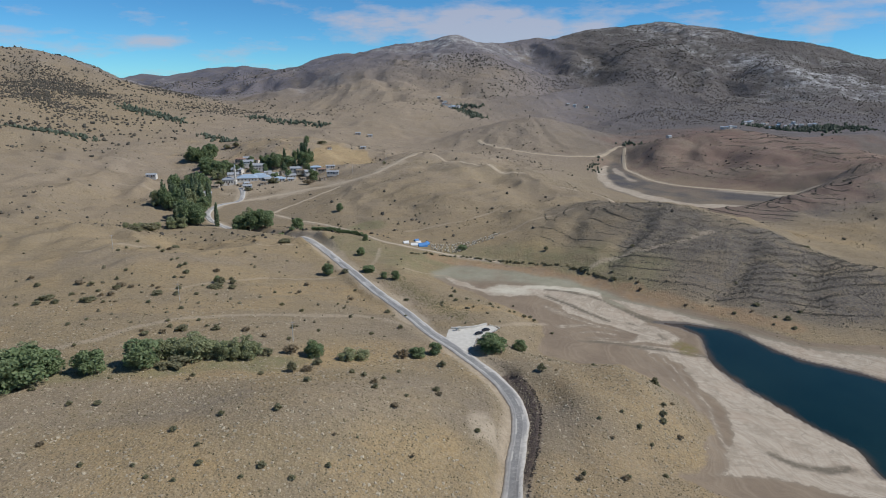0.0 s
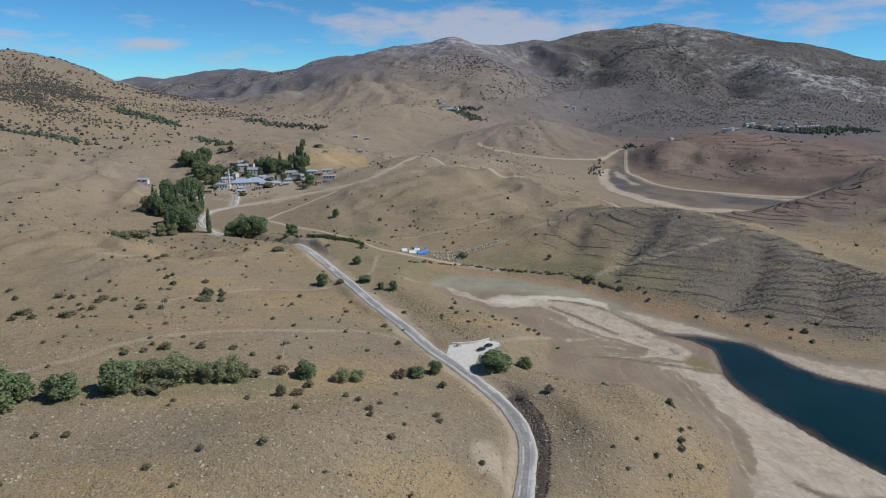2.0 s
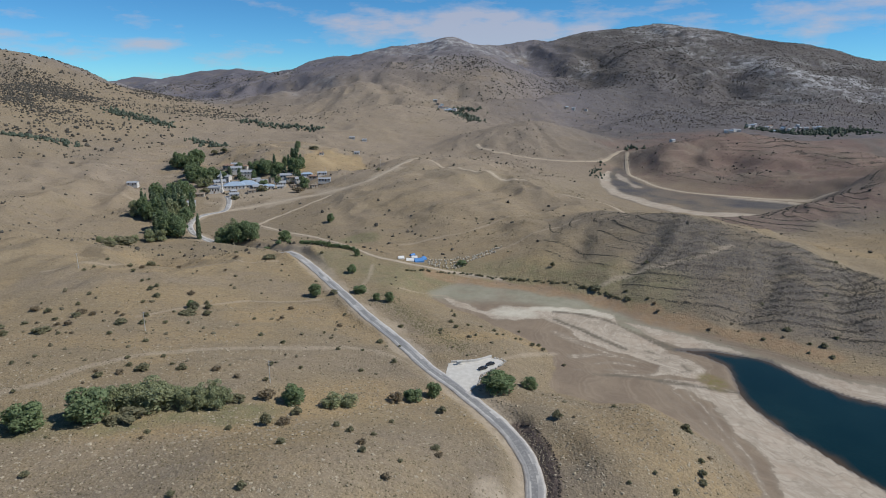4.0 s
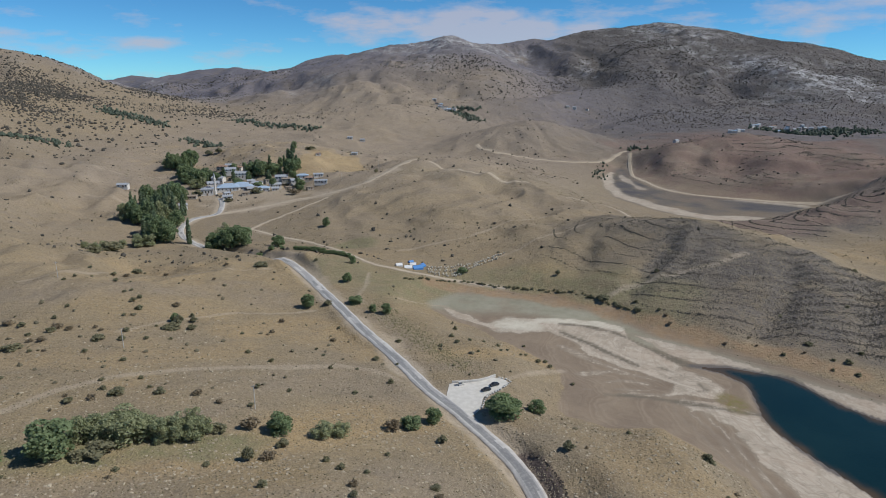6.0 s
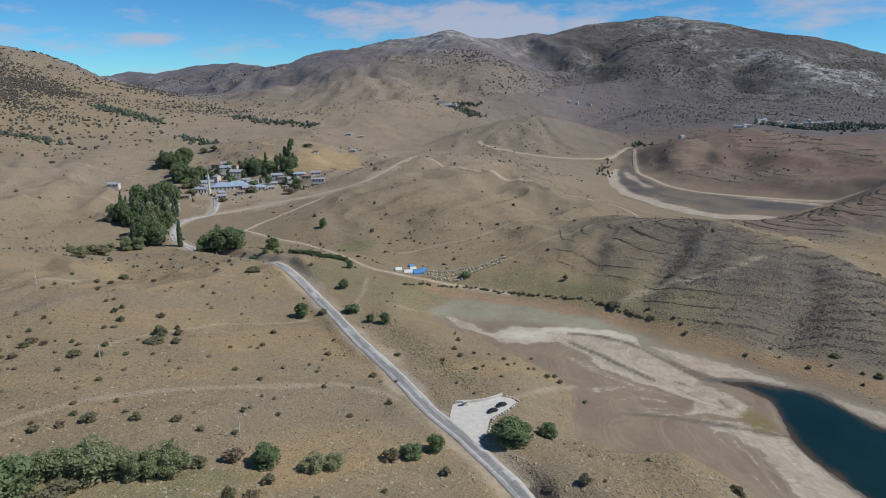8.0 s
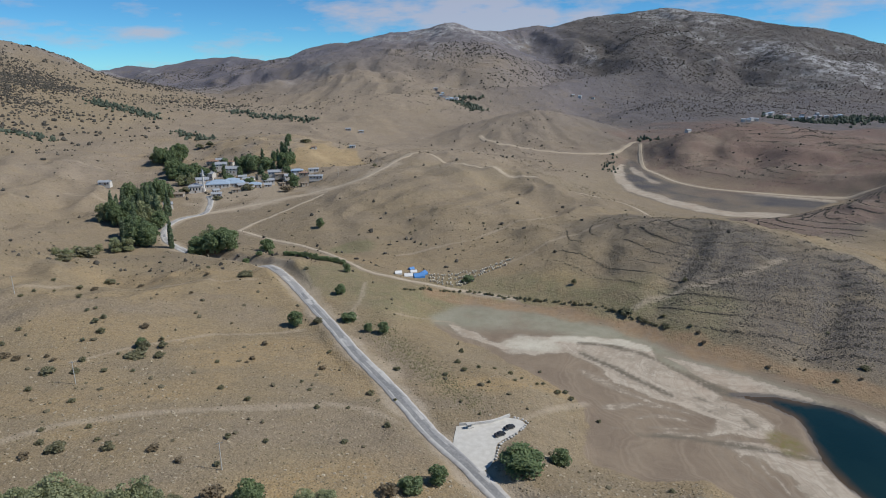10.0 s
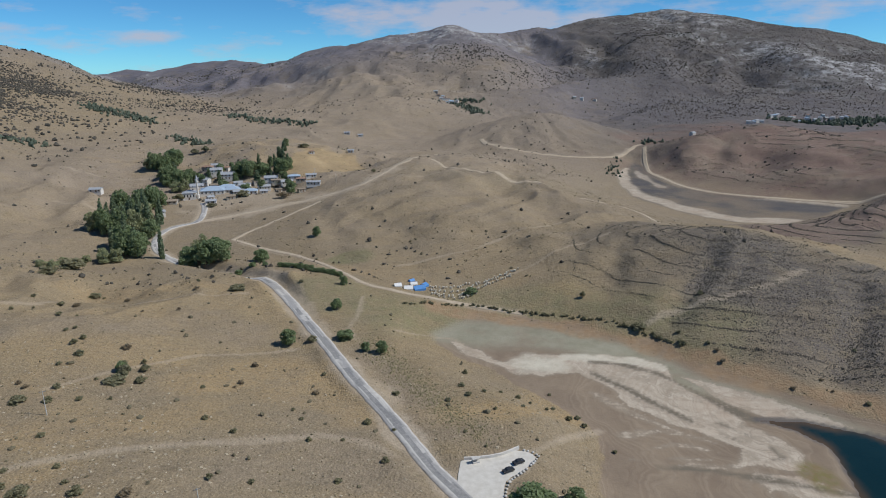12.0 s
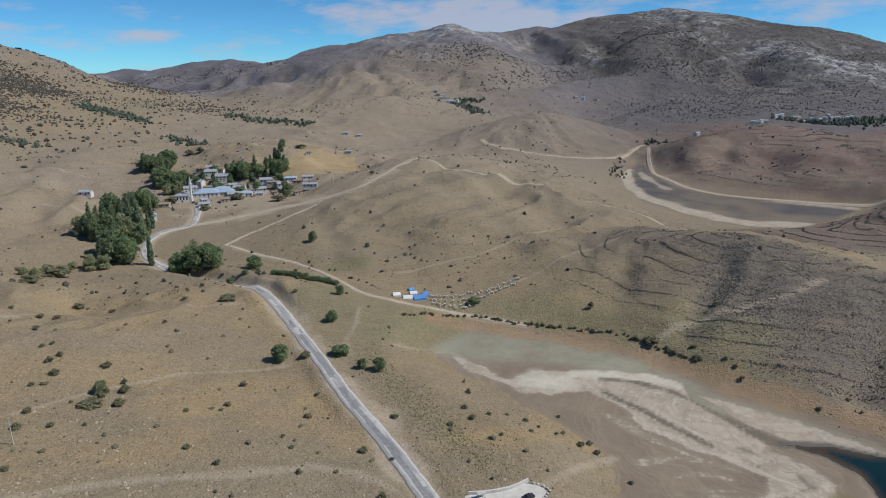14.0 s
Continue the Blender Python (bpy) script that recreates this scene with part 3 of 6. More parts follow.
TRACKS = [
    (2.2, [(-155, 558), (-147, 582), (-130, 606), (-114, 632), (-106, 645)]),
    (2.4, [(-155, 558), (-126, 533), (-93, 506), (-66, 470), (-46, 438), (-27, 428), (-9, 424), (12, 419), (39, 408)]),
    (2.6, [(-12, 775), (12, 735), (36, 701), (84, 672), (130, 655), (158, 615), (168, 560), (184, 510)]),
    (4.5, [(60, 1060), (78, 1014), (117, 981), (169, 949), (229, 964), (288, 1027)]),
    (3.6, [(285, 1000), (268, 938), (254, 875), (255, 826), (260, 779), (277, 745), (306, 721), (344, 697), (376, 675), (420, 650)]),
    (1.3, [(-42, 413), (-42, 391), (-44, 373), (-40, 362)]),
    (1.7, [(-150, 215), (-134, 229), (-128, 243), (-118, 252), (-108, 259), (-93, 266), (-78, 270), (-59, 275), (-39, 282), (-27, 280), (-16, 273)]),
    (1.2, [(-136, 302), (-121, 320), (-98, 343), (-63, 355)]),
    (1.6, [(23, 274), (36, 289), (52, 302)]),
    (1.7, [(86, 380), (104, 387), (120, 389), (138, 393), (159, 398), (178, 408)]),
    (1.4, [(36, 452), (58, 468), (78, 486), (105, 497)]), (1.2, [(-30, 480), (20, 500), (60, 540), (90, 575)]),
    (1.1, [(-23, 375), (-8, 381), (3, 379), (10, 367), (19, 356)]), (1.3, [(-60, 700), (-30, 690), (0, 700), (20, 720)]),
    (1.5, [(-330, 640), (-300, 632), (-270, 628)]), (1.8, [(-420, 760), (-360, 770), (-300, 790), (-262, 800)]), (1.6, [(-250, 850), (-180, 880), (-120, 930), (-60, 960), (-8, 960)]),
    (1.2, [(-215, 362), (-196, 376), (-178, 398), (-150, 402), (-124, 408), (-100, 414)]),
]
# golden grass, and bare stony ground: width, amount, line
GRASS = [
    (14, 0.95, [(215, 462), (245, 470), (275, 462), (300, 440)]),
    (11, 0.9, [(-95, 200), (-77, 202), (-54, 208), (-44, 226), (-24, 236), (-4, 244)]), (13, 0.75, [(-88, 318), (-70, 334), (-48, 330), (-28, 300)]), (11, 0.65, [(-170, 270), (-129, 270), (-101, 277), (-81, 290)]),
    (6, 0.8, [(16, 407), (53, 394), (84, 377), (114, 347), (140, 331), (176, 300)]), (16, 0.8, [(240, 470), (275, 470), (320, 480)]), (7, 0.9, [(-4, 298), (10, 300), (23, 302), (43, 308)]), (9, 0.8, [(-72, 150), (-61, 136), (-52, 128)]),
    (9, 0.6, [(40, 204), (55, 216), (72, 232)]), (12, 0.7, [(-66, 470), (-40, 460), (-20, 450)]), (14, 0.6, [(-190, 650), (-150, 668), (-120, 690)]), (9, 0.65, [(-200, 425), (-150, 428), (-112, 420)]),
    (8, 0.7, [(60, 425), (90, 408), (112, 392)]), (8, 0.7, [(-18, 155), (-8, 150), (0, 160)]),
]
BARE = [
    (17, 0.9, [(-205, 345), (-171, 350), (-139, 358), (-113, 374), (-90, 365)]), (9, 0.7, [(-66, 257), (-45, 268), (-21, 264), (-12, 252)]), (20, 0.95, [(-110, 168), (-70, 172), (-30, 176), (-5, 190)]),
    (14, 0.7, [(-110, 140), (-90, 130)]), (9, 0.8, [(37, 192), (48, 186), (60, 182)]), (8, 0.9, [(-36, 352), (-16, 318), (-4, 290), (6, 288)]), (22, 0.8, [(-20, 560), (20, 600), (60, 560)]), (14, 0.9, [(-112, 640), (-88, 662), (-60, 690)]), (18, 0.5, [(-380, 700), (-320, 600), (-270, 480)]),
]
LOT = [(3, 272), (20, 277), (25.5, 273.5), (21, 267), (15.5, 262), (13.5, 253), (8.5, 248), (2, 258)]
SCARP = [(23, 146), (25.2, 157), (28.5, 168), (31.3, 181), (33.6, 195), (33.2, 207), (30.5, 217), (26.5, 223)]


base_ground = ground


def ground(x, y, rough=True):
    """The land with the road's bench and the cut bank beside the bend."""
    x, y = np.asarray(x, float), np.asarray(y, float)
    h = base_ground(x, y, rough)
    d, level, _ = near_line(x, y, MAIN_ROAD)
    # the road's bench, dug through the hill; at the bend a raw bank stands over it
    k = smooth(3.4, 9.5, d)
    edge = np.interp(y, [q[1] for q in SCARP], [q[0] for q in SCARP])
    dug = smooth(146, 154, y) * smooth(222, 216, y) * (x > np.interp(y, [150, 165, 177, 190, 202, 214, 226], [19, 21.8, 24.2, 26.5, 26.6, 24, 19.5]))
    k = k * (1 - dug) + dug * smooth(edge - 4.6, edge + 0.3, x)
    bank = dug * (16.0 - h) * smooth(15, 1, x - edge)
    h = (level - 0.2) * (1 - k) + (h + bank) * k
    # gravel lay-by levelled into the slope
    k = smooth(-1, 7, within(x, y, LOT))
    h = 13.3 * (1 - k) + h * k
    return h


# ---- the land as one sheet ----
def graded(marks):
    """Grid lines: marks are (place, spacing) from one end to the other."""
    out = [marks[0][0]]
    while out[-1] < marks[-1][0]:
        out.append(out[-1] + float(np.interp(out[-1], [m[0] for m in marks], [m[1] for m in marks])))
    return np.array(out)


gx = graded([(-3200, 60), (-1200, 18), (-500, 6), (-220, 2.2), (-120, 1.5), (190, 1.5), (300, 3), (500, 6), (1200, 14), (3200, 60)])
gy = graded([(-400, 30), (60, 4), (110, 1.4), (420, 1.6), (700, 3), (1200, 6), (2000, 11), (3200, 18), (4300, 60)])
GX, GY = np.meshgrid(gx, gy)
GZ = ground(GX, GY)


def sheet(name, X, Y, Z, material, masks=None):
    ny, nx = X.shape
    me = bpy.data.meshes.new(name)
    me.vertices.add(nx * ny)
    me.vertices.foreach_set("co", np.stack([X, Y, Z], -1).astype(np.float32).ravel())
    i = (np.arange(ny - 1)[:, None] * nx + np.arange(nx - 1)[None, :]).ravel()
    quads = np.stack([i, i + 1, i + nx + 1, i + nx], -1).astype(np.int32)
    me.loops.add(quads.size)
    me.loops.foreach_set("vertex_index", quads.ravel())
    me.polygons.add(len(quads))
    me.polygons.foreach_set("loop_start", np.arange(0, quads.size, 4, dtype=np.int32))
    me.polygons.foreach_set("use_smooth", np.ones(len(quads), bool))
    me.update()
    me.validate()
    for key, value in (masks or {}).items():
        me.attributes.new(key, "FLOAT", "POINT").data.foreach_set("value", np.clip(value, 0, 1).astype(np.float32).ravel())
    me.materials.append(material)
    return new(name, me)


def ground_cover(x, y, z):
    """What covers the land, by place: soils, silt, tracks, rock; also painted haze and bank shade."""
    n1, n2, n3 = fbm(x, y, 45, 4, 101), fbm(x, y, 16, 4, 103), fbm(x, y, 160, 3, 105)
    far = np.hypot(x, y)
    lake, bed, far_bed = within(x, y, LAKE), within(x, y, BED), within(x, y, FAR_BED)
    m = {}
    upper = smooth(40, 20, near_line(x, y, [(60, 395), (102, 360), (142, 327), (175, 294), (260, 262)])[0])
    m["mud"] = smooth(3, -5, bed + 3 * n2 - 8 * upper)
    m["shore"] = np.clip(lake / 80, 0, 1)
    m["marsh"] = smooth(1.0, 0.4, np.hypot((x - 117) / 8, (y - 280) / 11) + 0.3 * n2) * smooth(-1, 1, lake)
    def inside(outline, soft, ragged):
        return smooth(soft, -soft, within(x, y, outline) + ragged * (n2 + 0.5 * n1))

    def thread(line, width, ragged=1.5):
        return smooth(width, width * 0.3, near_line(x, y, line)[0] + ragged * n2)

    flats = inside([(-4, 386), (12, 360), (24, 345), (38, 341), (54, 345), (64, 338), (71, 322), (80, 311), (90, 303), (97, 294), (90, 287), (76, 284), (84, 280), (98, 281), (112, 284), (119, 292), (116, 303), (108, 312), (104, 322), (96, 335), (92, 346), (92, 355), (80, 361), (66, 362), (52, 363), (37, 364), (24, 357), (8, 370)], 2.0, 2.5)
    bars = inside([(95, 347), (111, 337), (125, 332), (140, 324), (153, 314), (159, 302), (165, 292), (178, 283), (200, 274), (240, 262), (240, 236), (196, 248), (176, 260), (164, 268), (153, 280), (149, 291), (149, 302), (140, 308), (128, 313), (118, 318), (108, 328)], 2.0, 2.0)
    beach = inside([(74, 278), (91, 280), (104, 270), (108, 254), (109, 233), (108, 219), (104, 206), (101, 194), (99, 189), (93, 182), (85, 178), (74, 176), (90, 173), (100, 173), (122, 170), (150, 164), (146, 180), (153, 196), (151, 204), (146, 213), (140, 222), (138, 235), (134, 244), (129, 257), (124, 268), (124, 273), (110, 280), (92, 284)], 2.4, 2.5)
    m["sand"] = np.maximum(np.maximum(flats, bars * 0.9), beach) * smooth(2, -4, bed) * smooth(-0.2, 1.6, lake + 0.8 * n2)
    # a pale drift line outside the flats, as each lower shore left it
    for off, much in ((4.5, 0.5), (9.0, 0.35), (15.0, 0.25)):
        rim = np.abs(within(x, y, [(101, 194), (104, 206), (108, 219), (109, 233), (108, 254), (104, 270), (140, 260), (140, 190)]) - off + 1.5 * n1)
        m["sand"] = np.maximum(m["sand"], much * smooth(1.5, 0.4, rim) * (x < 108) * (y > 185) * (bed < 0))
    for line in ([(66, 292), (76, 296), (86, 294), (92, 290), (84, 287), (72, 287)], [(60, 300), (74, 304), (88, 300), (98, 293)], [(58, 286), (70, 283), (84, 282)], [(56, 330), (66, 318), (78, 306), (90, 299)]):
        m["sand"] = np.maximum(m["sand"], 0.45 * thread(line, 2.2, 1.5) * (bed < 0))
    m["creek"] = np.maximum(thread([(62, 356), (76, 354), (88, 347), (97, 336), (105, 324), (112, 315)], 2.4), thread([(66, 282), (82, 281), (100, 278), (123, 272)], 2.6, 1.0))
    m["creek"] = np.maximum(m["creek"], np.maximum(thread([(60, 346), (74, 330), (88, 312), (100, 300)], 1.5), 0.8 * thread([(98, 312), (108, 300), (110, 290), (100, 286)], 1.6)))
    m["creek"] = np.maximum(m["creek"], thread([(136, 184), (128, 182), (118, 184), (112, 190)], 2.4, 1.0)) * (bed < 0)
    m["salt"] = smooth(1.0, 0.35, np.hypot((x - 38) / 17, (y - 353) / 11) + 0.3 * n2)
    m["salt"] = np.maximum(m["salt"], 0.75 * smooth(1.6, 0.5, near_line(x, y, [(52, 360), (66, 359), (80, 358), (90, 353)])[0] - 2.5 + 2 * n2))
    north = smooth(24, 6, near_line(x, y, [(-10, 390), (20, 385), (50, 378), (85, 366), (112, 346), (150, 316), (200, 282)])[0] + 5 * n1)
    m["rust"] = smooth(8, 3, near_line(x, y, [(-4, 412), (16, 406), (53, 394), (84, 376), (114, 348), (140, 332), (178, 300)])[0] + 3 * n2)
    m["silt"] = north * smooth(4, -3, bed)
    # the upper basin: a pale apron along its near shore, a creek, dark mud
    fs = smooth(13, 3, near_line(x, y, [(230, 900), (212, 850), (204, 790), (200, 735), (214, 685), (232, 645), (255, 622), (290, 618)])[0] + 5 * n1)
    fs = np.maximum(fs, 0.7 * smooth(8, 2, near_line(x, y, [(240, 890), (236, 830), (236, 780)])[0] + 4 * n1))
    m["wet"] = np.maximum(smooth(4, -6, far_bed + 5 * n1) * (1 - fs) * (0.75 + 0.5 * n1), 0.8 * smooth(1.6, 0.0, lake + 1.2 * n2) * (bed < 0))
    m["sand"] = np.maximum(m["sand"], fs * smooth(8, 0, far_bed))
    m["sand"] = np.maximum(m["sand"], 0.7 * smooth(5, 2, near_line(x, y, [(300, 712), (330, 700), (368, 672)])[0] + 4 * n2))
    m["creek"] = np.maximum(m["creek"], smooth(4.5, 1.5, near_line(x, y, [(248, 925), (228, 870), (222, 820), (224, 765), (236, 720), (262, 690)])[0] + 3 * n2))
    dust = np.zeros(x.shape)
    for width, line in TRACKS:
        d = near_line(x, y, line)[0]
        dust = np.maximum(dust, smooth(width * 1.4, width * 0.4, d + width * 0.5 * n2) * (0.5 if width > 2 else 0.55))
    d = near_line(x, y, MAIN_ROAD)[0]
    dust = np.maximum(dust, smooth(7, 3.6, d + 2.0 * n2) * 0.85)
    verge = near_line(x - 4.2, y - 2.2, MAIN_ROAD[3:17])[0]
    dust = np.maximum(dust, 0.6 * smooth(5.5, 2.5, verge + 2.5 * n2) * smooth(-0.5, 0.3, n1))
    dust = np.maximum(dust, smooth(6, 3.5, np.minimum(near_line(x, y, VILLAGE_ROAD)[0], near_line(x, y, PASS_TRACK)[0] + 1)))
    dust = np.maximum(dust, 0.7 * smooth(13, 3, near_line(x, y, PASS_TRACK[1:7])[0] + 6 * n2))
    dust = np.maximum(dust, 0.9 * smooth(2, -1.5, within(x, y, LOT) + n2))
    dust = np.maximum(dust, 0.8 * smooth(9, 3, np.hypot((x - 12) * 1.4, (y - 174) * 0.7) + 4 * n2))
    dust = np.maximum(dust, 0.5 * smooth(60, 30, np.hypot((x + 195) * 0.8, y - 690) + 25 * n2))
    m["dust"] = dust
    raw = near_line(x, y, SCARP)
    m["soil"] = smooth(3.4, 1.8, near_line(x + 2.0, y, SCARP)[0] + 0.6 * n2) * smooth(4, 16, raw[2])
    valley = smooth(40, 12, near_line(x, y, [(-60, 420), (-20, 400), (20, 412), (60, 402), (110, 372)])[0] + 8 * n1)
    m["green"] = np.maximum(0.75 * valley * smooth(-2, 6, bed), smooth(16, 10, np.hypot((x + 61) * 0.85, y - 496) + 3 * n2))
    m["green"] = np.maximum(m["green"], 1.0 * smooth(11, 4, near_line(x, y, [(-135, 196), (-117, 200), (-95, 203), (-71, 211), (-55, 215)])[0] + 4 * n2))
    m["green"] = np.maximum(m["green"], 0.95 * smooth(18, 7, near_line(x, y, [(-34, 398), (-10, 394), (14, 388)])[0] + 5 * n2))
    m["green"] = np.maximum(m["green"], 0.6 * smooth(45, 15, np.hypot((x + 165) * 0.45, y - 960) + 10 * n1))
    m["green"] = np.maximum(m["green"], 0.10 * smooth(60, 10, near_line(x, y, [(10, 720), (70, 690), (150, 700), (190, 800)])[0] + 20 * n1))
    m["straw"] = smooth(4, -4, within(x, y, [(-176, 775), (-160, 860), (-100, 858), (-80, 785), (-137, 752)]) + 6 * n2) * 0.9
    m["straw"] = np.maximum(m["straw"], 0.45 * smooth(1.0, 0.5, np.hypot((x + 215) / 190, (y - 900) / 150) + 0.5 * n1) * smooth(0.35, -0.2, n2))
    ter = smooth(-12, 25, -within(x, y, TERRACES) + 14 * n1)
    right = smooth(60, 220, x - 0.12 * y) * smooth(3, 12, z)
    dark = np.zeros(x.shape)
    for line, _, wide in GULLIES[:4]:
        # shade of each gully's eastern bank, painted in the dark scrub colour
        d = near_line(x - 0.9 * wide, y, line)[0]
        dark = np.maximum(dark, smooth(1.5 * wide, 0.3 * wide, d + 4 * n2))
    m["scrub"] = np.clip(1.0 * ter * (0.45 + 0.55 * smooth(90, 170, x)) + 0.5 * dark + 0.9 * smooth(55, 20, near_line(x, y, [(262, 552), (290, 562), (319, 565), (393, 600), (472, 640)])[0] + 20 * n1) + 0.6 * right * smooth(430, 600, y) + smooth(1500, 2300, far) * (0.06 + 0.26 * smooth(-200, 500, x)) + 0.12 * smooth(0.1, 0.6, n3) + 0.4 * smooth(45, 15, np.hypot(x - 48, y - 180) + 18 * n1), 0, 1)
    # grows with distance: where haze is put into the land's colour
    m["upland_haze"] = np.maximum(smooth(1500, 2200, far), smooth(800, 1400, far) * smooth(-100, 450, x))
    m["plain"] = 0.75 * smooth(560, 850, far) * smooth(-560, -360, x) * smooth(330, 120, x) * (1 - m["upland_haze"])
    m["red"] = np.maximum(smooth(250, 120, np.hypot(x - 450, (y - 900) * 0.7) + 50 * n1), 0.8 * smooth(50, 18, near_line(x, y, [(262, 552), (300, 566), (348, 582), (472, 632)])[0] + 20 * n1))
    gold = 0.55 * smooth(0.05, 0.5, n1 + 0.25 * n3) * smooth(700, 250, far)
    for wide, much, line in GRASS:
        gold = np.maximum(gold, much * smooth(wide * 1.3, wide * 0.4, near_line(x, y, line)[0] + 0.45 * wide * n1 + 2 * n2))
    bare = 0.25 * smooth(0.1, 0.6, fbm(x, y, 70, 4, 107)) * smooth(900, 300, far)
    for wide, much, line in BARE:
        bare = np.maximum(bare, much * smooth(wide * 1.3, wide * 0.4, near_line(x, y, line)[0] + 0.5 * wide * n1 + 2 * n2))
    bare = np.maximum(bare, 0.75 * smooth(-210, -330, x) * smooth(420, 560, y) * (0.75 + 0.5 * n1))
    bare = np.maximum(bare, 0.85 * smooth(400, 620, far) * (0.85 + 0.3 * n1))
    m["stony"] = bare
    m["ochre"] = np.clip(gold * (1 - 0.7 * bare), 0, 1)
    peak = smooth(260, 90, np.hypot(x - 20, (y - 2340) * 0.8) + 90 * n3) * 1.0
    summit = smooth(300, 60, np.hypot(x - 880, (y - 2680)) + 160 * n3) * 0.8
    cliffs = smooth(120, 20, near_line(x, y, [(940, 2080), (985, 1900), (1046, 1800), (1108, 1650)])[0] + 50 * n1)
    m["rock"] = np.clip(np.maximum(np.maximum(peak, summit), cliffs) + 0.5 * smooth(0.5, 0.9, n3 + 0.5 * n1) * smooth(1500, 2200, far), 0, 1)
    return m


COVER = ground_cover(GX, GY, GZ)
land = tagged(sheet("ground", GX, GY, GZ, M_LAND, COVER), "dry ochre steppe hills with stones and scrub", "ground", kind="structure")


def height(x, y):
    """Height of the sheet itself at a place."""
    i = int(np.clip(np.searchsorted(gx, x) - 1, 0, len(gx) - 2))
    j = int(np.clip(np.searchsorted(gy, y) - 1, 0, len(gy) - 2))
    u, v = (x - gx[i]) / (gx[i + 1] - gx[i]), (y - gy[j]) / (gy[j + 1] - gy[j])
    return float((GZ[j, i] * (1 - u) + GZ[j, i + 1] * u) * (1 - v) + (GZ[j + 1, i] * (1 - u) + GZ[j + 1, i + 1] * u) * v)


def curve_points(line, step):
    """Points along a smooth curve through a line of places."""
    p = [line[0]] + list(line) + [line[-1]]
    out = []
    for a, b, c, d in zip(p[:-3], p[1:-2], p[2:-1], p[3:]):
        count = max(2, int(math.hypot(c[0] - b[0], c[1] - b[1]) / step))
        for q in range(count):
            t = q / count
            out.append(tuple(0.5 * (2 * b[k] + (c[k] - a[k]) * t + (2 * a[k] - 5 * b[k] + 4 * c[k] - d[k]) * t * t + (3 * b[k] - a[k] - 3 * c[k] + d[k]) * t ** 3) for k in (0, 1)))
    out.append(tuple(line[-1][:2]))
    return out


def road_mesh(name, line, width, material, lift=0.22):
    """A road as a thick ribbon laid along a line, its edges turned down into the soil."""
    pts = curve_points(line, 2.5)
    bm = bmesh.new()
    uv = bm.loops.layers.uv.new("along")
    rows, along = [], 0.0
    for k, (x, y) in enumerate(pts):
        a, b = pts[max(k - 1, 0)], pts[min(k + 1, len(pts) - 1)]
        tx, ty = b[0] - a[0], b[1] - a[1]
        n = math.hypot(tx, ty)
        tx, ty = tx / n, ty / n
        w = width * (1 + 0.05 * math.sin(k * 0.9) + 0.03 * math.sin(k * 2.3)) / 2
        row = []
        for f in (-1.12, -1, -0.5, 0, 0.5, 1, 1.12):
            px, py = x - ty * w * f, y + tx * w * f
            z = max(height(px, py), height(x, y) - 0.5) + lift + 0.06 * (1 - f * f)
            row.append((bm.verts.new((px, py, z - (0.7 if abs(f) > 1 else 0))), (along, (f + 1.12) / 2.24)))
        along += n / 2
        rows.append(row)
    for a, b in zip(rows[:-1], rows[1:]):
        for k in range(6):
            f = bm.faces.new((a[k][0], b[k][0], b[k + 1][0], a[k + 1][0]))
            f.smooth = True
            for loop, v in zip(f.loops, (a[k], b[k], b[k + 1], a[k + 1])):
                loop[uv].uv = v[1]
    bmesh.ops.recalc_face_normals(bm, faces=bm.faces)
    me = bpy.data.meshes.new(name)
    bm.to_mesh(me)
    bm.free()
    me.materials.append(material)
    return new(name, me)


tagged(road_mesh("road", MAIN_ROAD, 5.6, M_ROAD), "worn pale gravel road with dark asphalt patches", "road", kind="structure")
tagged(road_mesh("road", VILLAGE_ROAD, 4.8, M_ROAD), "pale narrow road that bends into the village", "road", kind="structure")

for wide, line in ((4.2, PASS_TRACK), *[(q[0] * 1.35, q[1]) for q in TRACKS if q[0] > 1.9]):
    tagged(road_mesh("track", line, wide, M_TRACK, 0.12), "pale dirt track over the dry hills", "track", kind="structure")

wx_, wy_ = np.meshgrid(np.arange(60, 345, 2.0), np.arange(120, 350, 2.0))
lake_d = within(wx_, wy_, LAKE)
tagged(sheet("water", wx_, wy_, np.zeros(wx_.shape), M_WATER, {"shallow": smooth(-4, 1, lake_d + 2 * fbm(wx_, wy_, 12, 3, 77))}), "deep blue-green water of a shrunken reservoir", "water", kind="structure")


# ---- plants ----
def heights(x, y):
    """Height of the sheet at many places."""
    i, j = np.clip(np.searchsorted(gx, x) - 1, 0, len(gx) - 2), np.clip(np.searchsorted(gy, y) - 1, 0, len(gy) - 2)
    u, v = (x - gx[i]) / (gx[i + 1] - gx[i]), (y - gy[j]) / (gy[j + 1] - gy[j])
    return (GZ[j, i] * (1 - u) + GZ[j, i + 1] * u) * (1 - v) + (GZ[j + 1, i] * (1 - u) + GZ[j + 1, i + 1] * u) * v


def raw_mesh(name, verts, faces, material, flat=True):
    me = bpy.data.meshes.new(name)
    me.from_pydata(verts.tolist() if isinstance(verts, np.ndarray) else verts, [], faces.tolist() if isinstance(faces, np.ndarray) else faces)
    me.materials.append(material)
    if not flat:
        me.polygons.foreach_set("use_smooth", np.ones(len(me.polygons), bool))
    return me


def child(name, me, parent, label=""):
    ob = new(name, me)
    ob.parent = parent
    return tagged(ob, label) if label else ob


